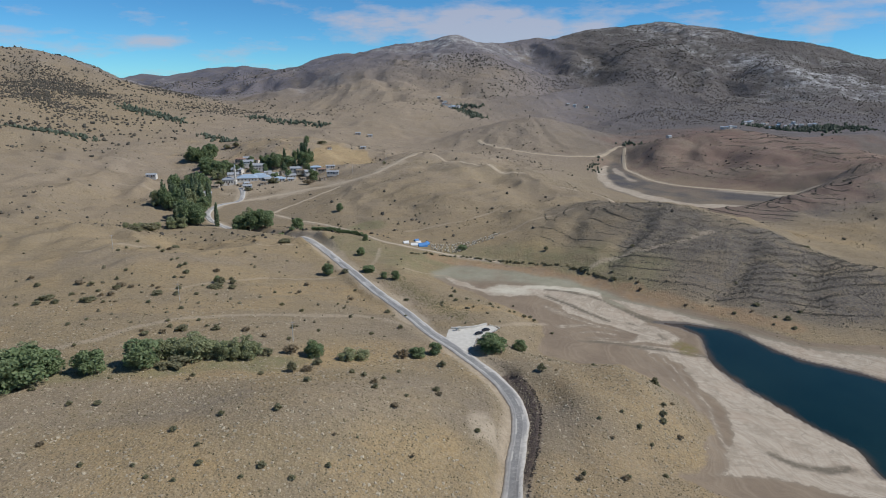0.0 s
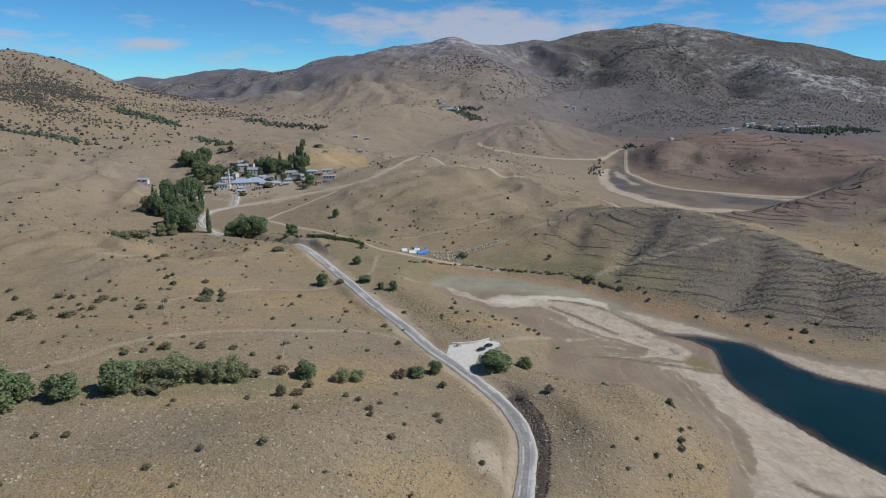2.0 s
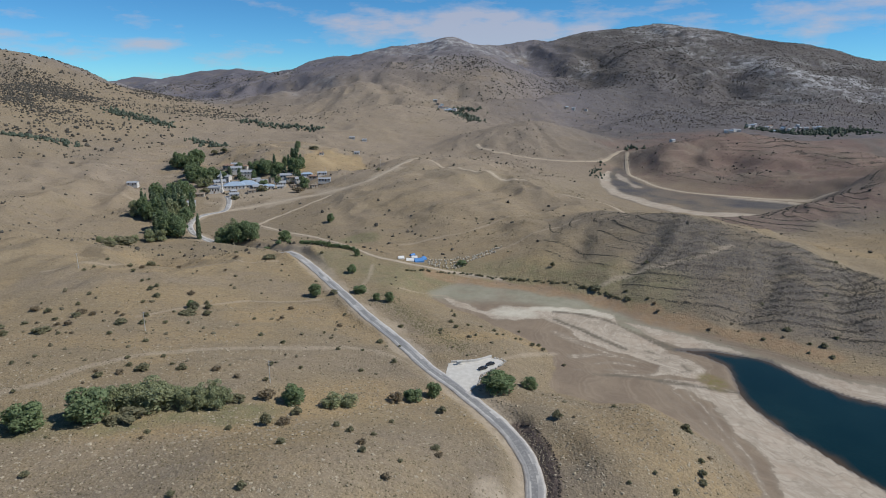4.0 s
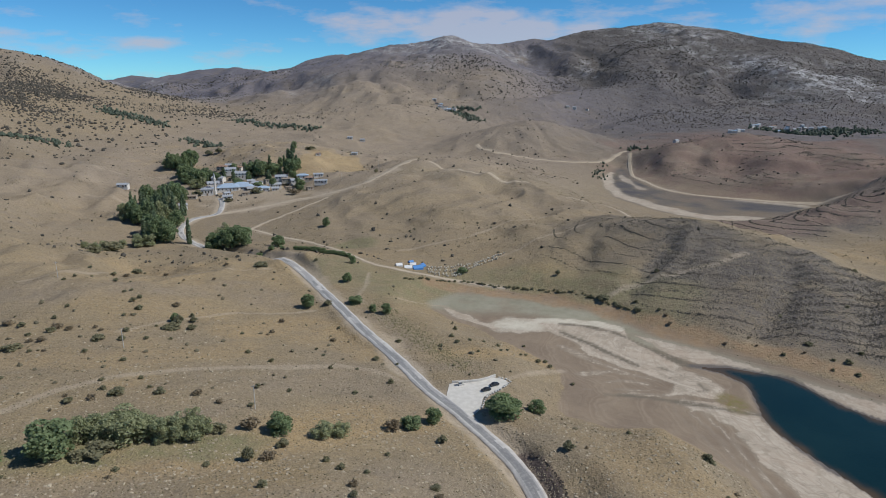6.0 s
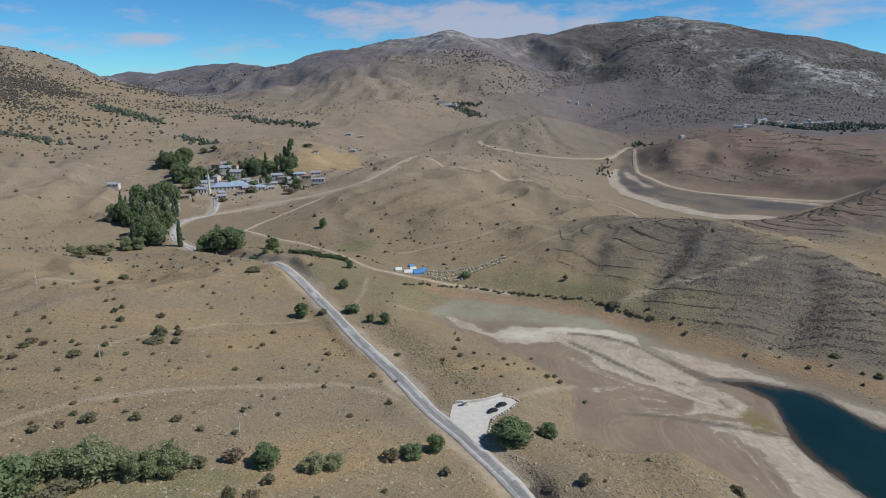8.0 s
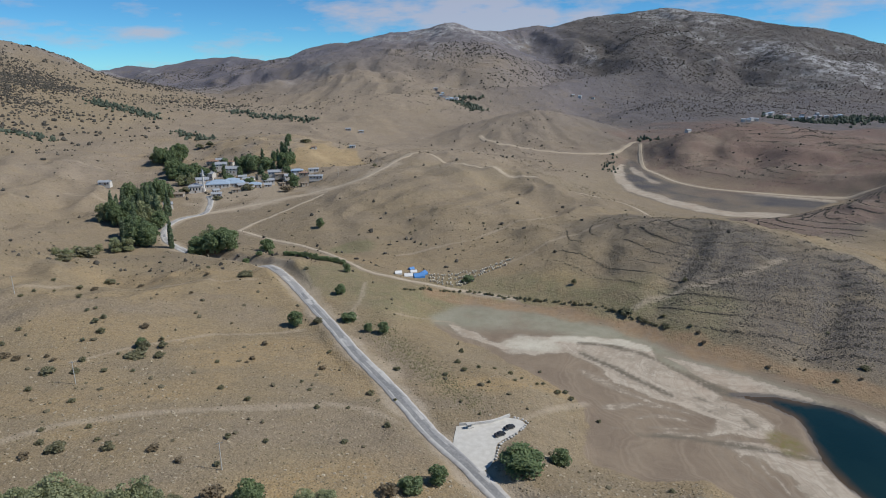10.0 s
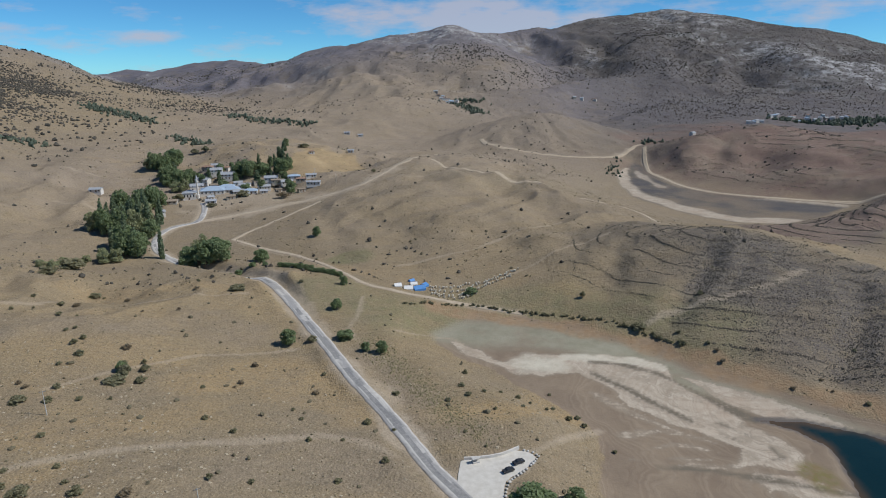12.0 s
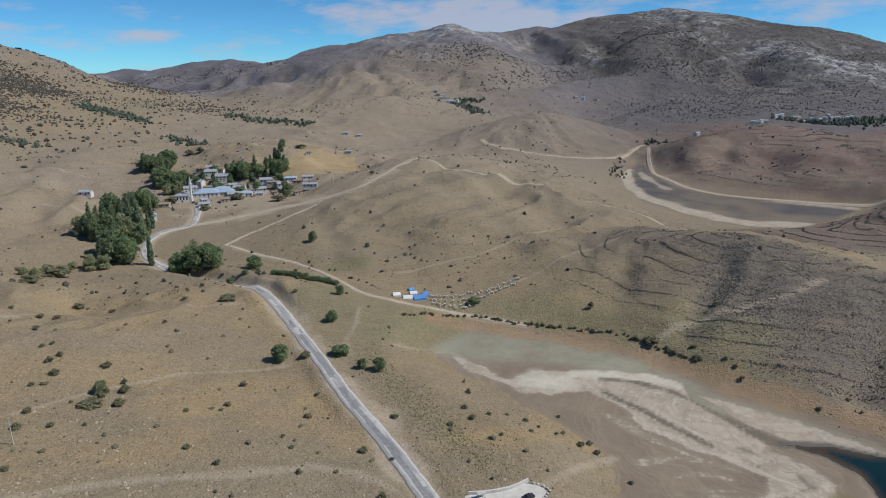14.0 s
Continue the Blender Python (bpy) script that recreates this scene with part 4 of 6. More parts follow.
def leaf_mesh(name, lobes, count, size, material, seed, aspect=1.0):
    """A crown of many small leaf clumps laid round lobes (x, y, z, radius, upright stretch)."""
    rng = np.random.default_rng(seed)
    lobes = np.array(lobes)
    weight = lobes[:, 3] ** 2
    pick = rng.choice(len(lobes), count, p=weight / weight.sum())
    way = rng.normal(size=(count, 3))
    way /= np.linalg.norm(way, axis=1)[:, None]
    way[:, 2] = np.where(way[:, 2] < -0.55, -way[:, 2], way[:, 2])
    r = lobes[pick, 3] * rng.uniform(0.72, 1.06, count)
    c = lobes[pick, :3] + way * r[:, None] * np.stack([np.ones(count), np.ones(count), lobes[pick, 4]], -1)
    facing = way + 0.75 * rng.normal(size=(count, 3))
    facing /= np.linalg.norm(facing, axis=1)[:, None]
    side = np.cross(facing, rng.normal(size=(count, 3)))
    side /= np.linalg.norm(side, axis=1)[:, None]
    up = np.cross(facing, side)
    s = size * rng.uniform(0.55, 1.3, count)[:, None]
    squash = np.array([1, 1, 1 / aspect])
    corner = [c + (side * a + up * b) * s * squash for a, b in ((-0.5, -0.35), (0.45, -0.5), (0.55, 0.4), (-0.4, 0.5))]
    verts = np.stack(corner, 1).reshape(-1, 3)
    verts[:, 2] = np.maximum(verts[:, 2], 0.0)
    return raw_mesh(name, verts, np.arange(count * 4).reshape(-1, 4), material)


def trunk_mesh(name, seed, top, radius, limbs):
    """A tapered trunk with limbs."""
    rng = random.Random(seed)
    bm = bmesh.new()

    def stem(p, q, r0, r1):
        p, q = Vector(p), Vector(q)
        turn = (q - p).to_track_quat("Z", "Y").to_matrix()
        rings = [[bm.verts.new(o + turn @ Vector((r * math.cos(a * math.pi / 3), r * math.sin(a * math.pi / 3), 0))) for a in range(6)] for o, r in ((p, r0), (q, r1))]
        for k in range(6):
            bm.faces.new((rings[0][k], rings[0][(k + 1) % 6], rings[1][(k + 1) % 6], rings[1][k]))

    stem((0, 0, -0.04), (0.02, -0.01, top * 0.5), radius, radius * 0.75)
    stem((0.02, -0.01, top * 0.5), (0, 0.02, top), radius * 0.75, radius * 0.25)
    for k in range(limbs):
        a, z = k * 2.4 + rng.random(), top * rng.uniform(0.3, 0.7)
        stem((0, 0, z), (0.28 * math.cos(a), 0.28 * math.sin(a), z + rng.uniform(0.12, 0.3)), radius * 0.5, radius * 0.15)
    me = bpy.data.meshes.new(name)
    bm.to_mesh(me)
    bm.free()
    me.materials.append(M_BARK)
    return me


def round_lobes(seed, count, low, high, spread):
    rng = random.Random(seed)
    out = [(0, 0, (low + high) / 2, 0.27, 1.0)]
    for k in range(count):
        a, e = k * 2.39996 + rng.uniform(-0.4, 0.4), rng.uniform(0, 1)
        z = low + (high - low) * e
        r = rng.uniform(0.13, 0.23)
        reach = (spread - r) * math.sqrt(max(0.1, 1 - (1.7 * e - 0.75) ** 2)) * rng.uniform(0.75, 1.05)
        out.append((reach * math.cos(a), reach * math.sin(a), z, r, rng.uniform(0.75, 1.05)))
    return out


PROTOTYPES = {}


def prototype(kind, variant):
    """One plant of each kind and variant, 1 m wide and high, from which the others are copied."""
    seed = variant * 31 + ord(kind)
    if kind == "P":
        lobes = [(0.06 * math.sin(k * 2.1), 0.06 * math.cos(k * 1.7), 0.1 + 0.83 * k / 8, (0.40, 0.44, 0.46, 0.44, 0.42, 0.38, 0.32, 0.24, 0.14)[k] * (0.92 + 0.1 * math.sin(k * 3 + variant)), 0.24) for k in range(9)]
        crown, trunk = leaf_mesh("crown", lobes, 1700, 0.18, M_POPLAR, seed, 3.6), trunk_mesh("trunk", seed, 0.9, 0.08, 0)
        tags = ("tall narrow dark green poplar", "tree")
    elif kind in "BW":
        lobes = round_lobes(seed, 20 if kind == "B" else 16, 0.16 if kind == "B" else 0.14, 0.84, 0.5)
        crown = leaf_mesh("crown", lobes, 3400 if kind == "B" else 2400, 0.053 if kind == "B" else 0.048, M_BROAD if kind == "B" else M_GREY, seed)
        trunk = trunk_mesh("trunk", seed, 0.7, 0.035, 6)
        tags = ("leafy green broadleaf tree with a rounded crown", "tree") if kind == "B" else ("grey-green willow with a loose ragged crown", "tree")
    else:
        lobes = round_lobes(seed, 9, 0.12, 0.68, 0.5)
        crown = leaf_mesh("crown", lobes, 800 if kind == "S" else 480, 0.098, M_SHRUB if kind == "S" else M_DRY, seed)
        trunk = trunk_mesh("stems", seed, 0.5, 0.03, 5)
        tags = ("low dark olive shrub on dry ground", "shrub") if kind == "S" else ("half bare drying shrub on dry ground", "shrub")
    return crown, trunk, tags


def plant(kind, x, y, width, high, seed):
    """A tree or shrub rooted in the land."""
    rng = random.Random(seed)
    if kind in "BWP" and near_line(np.array([x]), np.array([y]), VILLAGE_ROAD)[0][0] < 8:
        x -= 10
    variant = rng.randrange(3 if kind in "BWS" else 2)
    if (kind, variant) not in PROTOTYPES:
        PROTOTYPES[kind, variant] = prototype(kind, variant)
    crown, trunk, tags = PROTOTYPES[kind, variant]
    name = {"P": "poplar", "B": "tree", "W": "willow", "S": "shrub", "D": "shrub"}[kind]
    root = tagged(new(name), *tags, group={"P": "poplars of the village", "B": "broadleaf trees", "W": "willows in the gully"}.get(kind, "shrubs on the slopes"))
    child("trunk" if kind in "PBW" else "stems", trunk, root)
    child("crown" if kind in "PBW" else "foliage", crown, root)
    w = width * rng.uniform(0.95, 1.08)
    root.matrix_basis = pose(x, y, height(x, y) - 0.04 * high, 0, 0, rng.uniform(0, 360)) @ Matrix.Diagonal((w, w, high, 1))
    return root


WILLOWS = [
    ("B", -105, 203, 13.7, 9.7), ("W", -100, 212, 9.2, 7.8), ("W", -91, 214, 15.3, 7.9), ("W", -85, 216, 7.9, 5.7), ("W", -78, 214, 9.3, 7.5),
    ("W", -72, 217, 9.5, 7.6), ("S", -66, 220, 4.9, 3.5), ("D", -58, 224, 6.0, 4.5), ("B", -49, 223, 8.2, 6.3), ("W", -36, 223, 7.4, 4.2),
    ("W", -31, 225, 7.5, 3.9), ("S", -46, 214, 3.8, 2.5), ("D", -16, 232, 5.2, 3.8), ("B", -10, 235, 7.4, 4.2), ("B", -3, 240, 5.8, 5.1),
    ("S", -53, 205, 3.6, 4.5), ("S", -93, 204, 8.8, 4.4), ("S", -97, 202, 5.8, 2.9), ("B", -120, 197, 10.6, 8.3), ("B", -133, 195, 11.3, 8.5),
    ("B", -135, 187, 16.2, 12.2), ("B", -140, 180, 15.7, 11.8), ("B", -152, 182, 14.1, 11.3), ("W", -148, 202, 13.6, 7.5),
]
ROAD_TREES = [
    ("B", 21, 248, 13.2, 6.3), ("B", 34, 256, 6.0, 5.0), ("B", -68, 359, 7.4, 6.9), ("S", -58, 360, 4.3, 3.1), ("B", -44, 362, 7.5, 4.2),
    ("B", -34, 351, 4.2, 4.2), ("B", -27, 349, 5.8, 5.1), ("S", -116, 315, 4.9, 5.6), ("S", -112, 322, 3.5, 3.3), ("B", -53, 396, 5.7, 5.3),
    ("B", -54, 427, 4.8, 5.2), ("B", -116, 493, 10.4, 8.1), ("B", -90, 544, 6.6, 7.2), ("S", -67, 721, 4.7, 4.5), ("B", 14, 433, 7.7, 3.8),
    ("S", 70, 413, 3.3, 3.8), ("S", 90, 381, 7.3, 3.7), ("S", 123, 396, 3.2, 2.3), ("S", 0, 227, 3.4, 2.5), ("S", 38, 221, 3.6, 3.5),
    ("S", 64, 245, 2.3, 1.3), ("S", 84, 227, 3.8, 3.3), ("S", -19, 315, 3.0, 1.7), ("B", -119, 319, 4.8, 4.1), ("S", -115, 328, 2.1, 2.4),
]
GROVE = [
    ("B", -207, 521, 28.5, 17.4), ("B", -201, 527, 12.8, 12.1), ("B", -225, 537, 17.4, 17.4), ("B", -246, 564, 22.8, 19.3), ("W", -257, 568, 18.4, 15.1),
    ("B", -223, 575, 27.9, 21.7), ("B", -207, 565, 13.8, 13.1), ("B", -261, 626, 25.4, 19.0), ("B", -252, 648, 26.4, 19.8), ("B", -218, 505, 18.7, 9.4),
    ("S", -230, 482, 15.5, 7.7), ("S", -225, 451, 10.8, 5.4), ("B", -276, 753, 30.7, 17.0), ("B", -259, 727, 17.9, 11.1), ("B", -163, 498, 16.1, 12.7),
    ("B", -151, 494, 16.0, 15.0), ("B", -142, 494, 16.0, 14.2), ("B", -163, 517, 16.8, 13.2), ("B", -153, 517, 14.2, 12.6), ("B", -311, 808, 23.9, 20.3),
    ("B", -301, 823, 19.0, 21.0), ("B", -324, 814, 16.1, 15.5), ("B", -289, 776, 16.6, 14.7),
]
VILLAGE_TREES = [
    ("B", -213, 765, 12.6, 14.6), ("B", -201, 763, 16.3, 18.2), ("B", -186, 766, 16.4, 13.2), ("B", -168, 769, 16.4, 15.8), ("B", -162, 777, 10.2, 13.7),
    ("B", -217, 730, 12.0, 9.1), ("S", -185, 688, 13.6, 7.2), ("B", -143, 699, 11.5, 12.1), ("D", -145, 677, 13.3, 8.2), ("B", -166, 737, 8.5, 5.7),
    ("S", -204, 657, 8.6, 4.3), ("B", -259, 755, 24.8, 12.4), ("S", -244, 685, 11.3, 7.3), ("S", -164, 865, 12.8, 6.4), ("B", -182, 856, 7.1, 9.7),
    ("S", -283, 872, 10.1, 8.3), ("S", -295, 871, 10.1, 6.8),
]
POPLARS = [
    ("P", -177, 512, 3.8, 20.4), ("P", -233, 593, 4.9, 29.5), ("P", -231, 579, 4.8, 31.7), ("P", -223, 576, 4.3, 26.3), ("P", -232, 572, 4.2, 23.7),
    ("P", -228, 752, 5.0, 14.9), ("P", -240, 758, 4.4, 13.7), ("P", -186, 741, 6.7, 13.3), ("P", -198, 792, 2.6, 11.8), ("P", -287, 788, 4.6, 13.0),
    ("P", -180, 837, 5.5, 12.3), ("P", -264, 732, 3.0, 12.1), ("P", -174, 770, 5.1, 13.9), ("P", -238, 570, 4.7, 22.6),
]
NEAR_SHRUBS = [(86, 234), (86, 228), (77, 197), (61, 192), (66, 188), (42, 162), (55, 162), (70, 172), (85, 210), (52, 187), (69, 183), (79, 203), (81, 190), (-89, 136), (-60, 137), (-61, 157), (-72, 151), (-29, 142), (-37, 136), (-45, 138), (11, 172), (-21, 180), (-46, 159), (-85, 197), (-111, 192), (-139, 221), (-43, 183), (-8, 152), (-1, 189), (-14, 170), (76, 194), (54, 161), (40, 159), (83, 229), (55, 180), (44, 223), (-71, 132), (-105, 146), (-130, 182)]
SLOPE_SHRUBS = [(-99, 248), (-121, 229), (-122, 239), (-113, 245), (-62, 238), (-53, 253), (-72, 238), (-64, 253), (-43, 278), (-105, 255), (-147, 305), (-170, 315), (-188, 316), (-124, 311), (-113, 325), (-133, 303), (-187, 378), (-154, 393), (-138, 378), (-153, 351), (-167, 364), (-132, 431), (-104, 416), (-182, 427), (-192, 371), (-48, 315), (-170, 296), (-76, 319), (-19, 269), (5, 287), (54, 289), (-20, 197), (-32, 205), (-27, 199), (-85, 193), (-16, 214), (-22, 186), (28, 206), (39, 521), (162, 467), (138, 419), (166, 318), (171, 304), (149, 328), (157, 319), (39, 327), (16, 302)]
FAR_SHRUBS = [(-160, 365), (-155, 348), (-121, 325), (-52, 297), (-20, 316), (-112, 297), (-87, 311), (-18, 304), (7, 337), (-194, 390), (-145, 342), (-124, 384), (-112, 423), (-76, 426), (-135, 437), (0, 309), (-77, 315), (-76, 337), (-48, 331), (105, 373), (116, 357), (-27, 293), (-77, 286), (-66, 279)]
for group_of in (WILLOWS, ROAD_TREES, GROVE, VILLAGE_TREES, POPLARS):
    for k, (kind, x, y, w, h) in enumerate(group_of):
        if group_of is GROVE and k % 4 == 1 and kind == "B":
            kind = "W"
        if kind in "BW" and w > 19 or kind == "W" and w > 9:
            # a clump of several trees grown together
            for q in range(4):
                a, s = q * 1.7 + k, (0.72, 0.60, 0.78, 0.56)[q] if group_of is WILLOWS else (0.52, 0.46, 0.55, 0.42)[q]
                plant(kind, x + 0.30 * w * math.cos(a), y + 0.24 * w * math.sin(a), w * s, h * (1.0, 0.86, 1.08, 0.78)[q], k * 7 + q)
        else:
            plant(kind, x, y, w * 1.05, h * 1.08, k * 7 + len(group_of))
for k, (x, y, h) in enumerate([(-228, 590, 22), (-240, 585, 20), (-246, 592, 18), (-224, 600, 21), (-236, 603, 24), (-250, 604, 19), (-230, 612, 20), (-243, 615, 22), (-258, 622, 17), (-262, 590, 16), (-268, 604, 15), (-221, 587, 19), (-176, 757, 12), (-208, 762, 13), (-252, 740, 12), (-262, 756, 12)]):
    plant("P", x, y, h * 0.2, h, k * 5 + 3)
for k, (x, y) in enumerate([(-227, 792), (-218, 789), (-207, 776), (-200, 785), (-190, 780), (-184, 788), (-161, 746), (-151, 725), (-245, 778), (-235, 778), (-243, 746), (-191, 717), (-178, 726), (-210, 748)]):
    plant("B", x, y, 6.5 + 5 * ((k * 0.618) % 1), 8 + 6 * ((k * 0.382) % 1), k * 17 + 1)
for k, (x, y) in enumerate([(-180, 790), (-179, 807), (-172, 797), (-166, 790), (-176, 800), (-196, 786), (-227, 528), (-219, 530), (-216, 536), (-244, 574), (-243, 592), (-247, 620), (-258, 594), (-257, 574), (-225, 545), (-232, 556), (-237, 566), (-250, 582)]):
    plant("P", x, y, 4.2 + 2 * ((k * 0.618) % 1), 16 + 9 * ((k * 0.382) % 1) if k > 5 else 14 + 5 * ((k * 0.382) % 1), k * 19 + 2)
for k, (x, y) in enumerate([(-242, 471), (-236, 472), (-241, 492), (-233, 492), (-233, 504), (-223, 507)]):
    plant("W", x, y, 6 + 2 * (k % 3), 5 + (k % 2), k * 23 + 3)
for group_of in (NEAR_SHRUBS, SLOPE_SHRUBS, FAR_SHRUBS):
    for k, (x, y) in enumerate(group_of):
        rng = random.Random(k * 13 + x)
        w = rng.uniform(1.2, 3.0)
        if near_line(np.array([x]), np.array([y]), MAIN_ROAD)[0][0] < 5.5:
            continue
        plant("S" if rng.random() < 0.72 else "D", x, y, w, w * rng.uniform(0.6, 0.85), k * 11 + y)
# bushes of a known width
BENCH_BUSHES = [(-217, 318, 3.6), (-189, 285, 7.0), (-181, 292, 3.2), (-165, 289, 3.1), (-186, 308, 4.7), (-179, 306, 4.0), (-163, 300, 4.5), (-157, 303, 3.8), (-130, 293, 3.6), (-139, 292, 6.1), (-117, 310, 8.7), (-109, 312, 4.3), (-174, 389, 3.9), (-207, 307, 3.4), (-188, 429, 6.9), (-180, 387, 3.4), (-193, 363, 2.6), (-166, 420, 3.7), (-128, 417, 3.5), (-108, 419, 9.0), (-163, 305, 5.0), (-143, 302, 2.6), (-160, 289, 3.7), (-121, 295, 2.5), (-48, 291, 1.8), (-18, 289, 1.8), (-146, 337, 3.5), (-139, 328, 4.0), (-126, 338, 4.0), (-142, 320, 2.2), (-171, 327, 2.4)]
NEAR_BUSHES = [(-167, 281, 8.0), (-152, 253, 2.2), (-156, 246, 2.2), (-117, 252, 2.1), (-119, 235, 3.5), (-107, 242, 5.6), (-81, 243, 3.9), (-31, 257, 2.5), (-33, 280, 1.6), (-180, 277, 4.3), (-188, 276, 4.4), (-196, 274, 3.1), (-63, 201, 2.5), (-48, 206, 4.6), (-2, 194, 3.1), (-11, 179, 1.5), (-29, 152, 1.3), (-104, 172, 2.8), (-112, 171, 2.4), (-63, 144, 1.6), (-76, 136, 1.6), (-64, 131, 1.5), (-49, 134, 1.5), (-23, 153, 1.0), (-137, 278, 2.4), (-119, 271, 2.8), (-158, 278, 2.0), (-153, 279, 2.0), (-93, 243, 4.0), (-113, 238, 3.3)]
SHORE_BUSHES = [(97, 373, 3.1), (116, 351, 3.0), (171, 324, 4.2), (180, 308, 4.1), (190, 315, 3.0), (241, 403, 3.1), (208, 356, 2.7), (179, 299, 2.9), (136, 332, 2.3), (114, 362, 2.4), (175, 311, 2.3), (149, 336, 2.4), (173, 354, 1.9), (26, 306, 1.9), (38, 314, 2.0), (5, 320, 3.0), (46, 309, 2.5), (11, 279, 1.3)]
for group_of in (BENCH_BUSHES, NEAR_BUSHES, SHORE_BUSHES):
    for k, (x, y, w) in enumerate(group_of):
        rng = random.Random(k * 29 + x)
        plant("S" if rng.random() < 0.8 else "D", x, y, w, min(w * rng.uniform(0.5, 0.75), 3.2), k * 7 + y)
# hedges along the stream
for line, step, w in (([(-98, 472), (-88, 464), (-77, 456), (-66, 449), (-58, 445)], 1.7, 4.2), ([(-21, 409), (-12, 413), (-2, 416), (14, 418), (29, 412), (46, 406), (62, 399), (78, 390), (91, 379), (105, 365)], 1.8, 2.3), ([(-130, 470), (-110, 476)], 6, 5.5), ([(8, 312), (20, 318), (35, 312), (46, 303)], 5.0, 2.4)):
    for k, (x, y) in enumerate(curve_points(line, step)):
        rng = random.Random(k * 3 + int(x))
        if rng.random() < 0.9:
            s = w * rng.uniform(0.6, 1.2)
            plant("B" if w > 4 else "S", x + rng.uniform(-1, 1), y + rng.uniform(-1, 1), s, s * rng.uniform(0.55, 0.8), k + int(y))


# ---- what nobody could count ----
def scatter(name, shape_verts, shape_faces, x, y, size, flat, material, seed, label, category, sink=0.1, jitter=0.25):
    """Many small like pieces on the land, in one mesh."""
    rng = np.random.default_rng(seed)
    n, v = len(x), np.array(shape_verts, float)
    a = rng.uniform(0, 2 * np.pi, n)
    c, s = np.cos(a), np.sin(a)
    p = v[None] * (1 + jitter * rng.normal(size=(n, len(v), 3)))
    sx, sz = size * rng.uniform(0.75, 1.3, n), size * flat * rng.uniform(0.7, 1.3, n)
    px, py, pz = p[..., 0] * sx[:, None], p[..., 1] * size[:, None], p[..., 2] * sz[:, None]
    out = np.stack([x[:, None] + px * c[:, None] - py * s[:, None], y[:, None] + px * s[:, None] + py * c[:, None], (heights(x, y) - sink * size)[:, None] + pz], -1)
    f = np.array(shape_faces)
    faces = (f[None] + (np.arange(n) * len(v))[:, None, None]).reshape(-1, f.shape[1])
    return tagged(new(name, raw_mesh(name, out.reshape(-1, 3).astype(np.float32), faces, material)), label, category, kind="stuff")


ROCK = [(-0.5, -0.4, 0), (0.5, -0.45, 0), (0.45, 0.5, 0), (-0.5, 0.45, 0), (-0.3, -0.25, 0.6), (0.3, -0.3, 0.7), (0.25, 0.3, 0.6), (-0.3, 0.25, 0.75)]
ROCK_FACES = [(0, 1, 5, 4), (1, 2, 6, 5), (2, 3, 7, 6), (3, 0, 4, 7), (4, 5, 6, 7)]
TUFT = [(math.cos(k * 1.2566) * 0.5, math.sin(k * 1.2566) * 0.5, 0.0 if k % 2 else 0.12) for k in range(5)] + [(0.25 * math.cos(k * 2.1), 0.25 * math.sin(k * 2.1), 0.75) for k in range(3)]
TUFT_FACES = [(0, 1, 5), (1, 2, 6), (2, 3, 6), (3, 4, 7), (4, 0, 5), (1, 6, 5), (3, 7, 6), (4, 5, 7), (5, 6, 7)]
GOLD = (1 + 5 ** 0.5) / 2
BLOB = [tuple(0.28 * q for q in p) for p in ((-1, GOLD, 0), (1, GOLD, 0), (-1, -GOLD, 0), (1, -GOLD, 0), (0, -1, GOLD), (0, 1, GOLD), (0, -1, -GOLD), (0, 1, -GOLD), (GOLD, 0, -1), (GOLD, 0, 1), (-GOLD, 0, -1), (-GOLD, 0, 1))]
BLOB = [(a, b, c + 0.35) for a, b, c in BLOB]
BLOB_FACES = [(0, 11, 5), (0, 5, 1), (0, 1, 7), (0, 7, 10), (0, 10, 11), (1, 5, 9), (5, 11, 4), (11, 10, 2), (10, 7, 6), (7, 1, 8), (3, 9, 4), (3, 4, 2), (3, 2, 6), (3, 6, 8), (3, 8, 9), (4, 9, 5), (2, 4, 11), (6, 2, 10), (8, 6, 7), (9, 8, 1)]


def strewn(seed, count, x0, x1, y0, y1, keep):
    """Random places in a stretch of the plan, kept by a likelihood, off the roads and the lake's bed."""
    rng = np.random.default_rng(seed)
    x, y = rng.uniform(x0, x1, count), rng.uniform(y0, y1, count)
    like = keep(x, y) * (within(x, y, BED) > 0) * (within(x, y, FAR_BED) > 5) * (near_line(x, y, MAIN_ROAD)[0] > 6) * (within(x, y, LOT) > 1) * (np.minimum(near_line(x, y, VILLAGE_ROAD)[0], near_line(x, y, PASS_TRACK)[0]) > 4)
    m = rng.uniform(0, 1, count) < like
    return x[m], y[m], rng


x, y, rng = strewn(1, 52000, -190, 110, 105, 360, lambda x, y: (0.35 + 0.65 * smooth(-0.4, 0.5, fbm(x, y, 26, 3, 201))) * smooth(380, 140, y) + 0.03)
scatter("stones", ROCK, ROCK_FACES, x, y, 0.20 + 0.85 * rng.random(len(x)) ** 4, 0.45, M_STONE, 2, "pale limestone stones strewn over the slope", "stones")
SPIKE = [(-0.5, -0.35, 0), (0.45, -0.45, 0), (0.4, 0.45, 0), (-0.45, 0.4, 0), (0.08, 0.05, 0.7)]
SPIKE_FACES = [(0, 1, 4), (1, 2, 4), (2, 3, 4), (3, 0, 4)]
x, y, rng = strewn(17, 120000, -190, 130, 105, 330, lambda x, y: (0.18 + 0.6 * smooth(-0.3, 0.5, fbm(x, y, 18, 4, 221))) * smooth(350, 180, y))
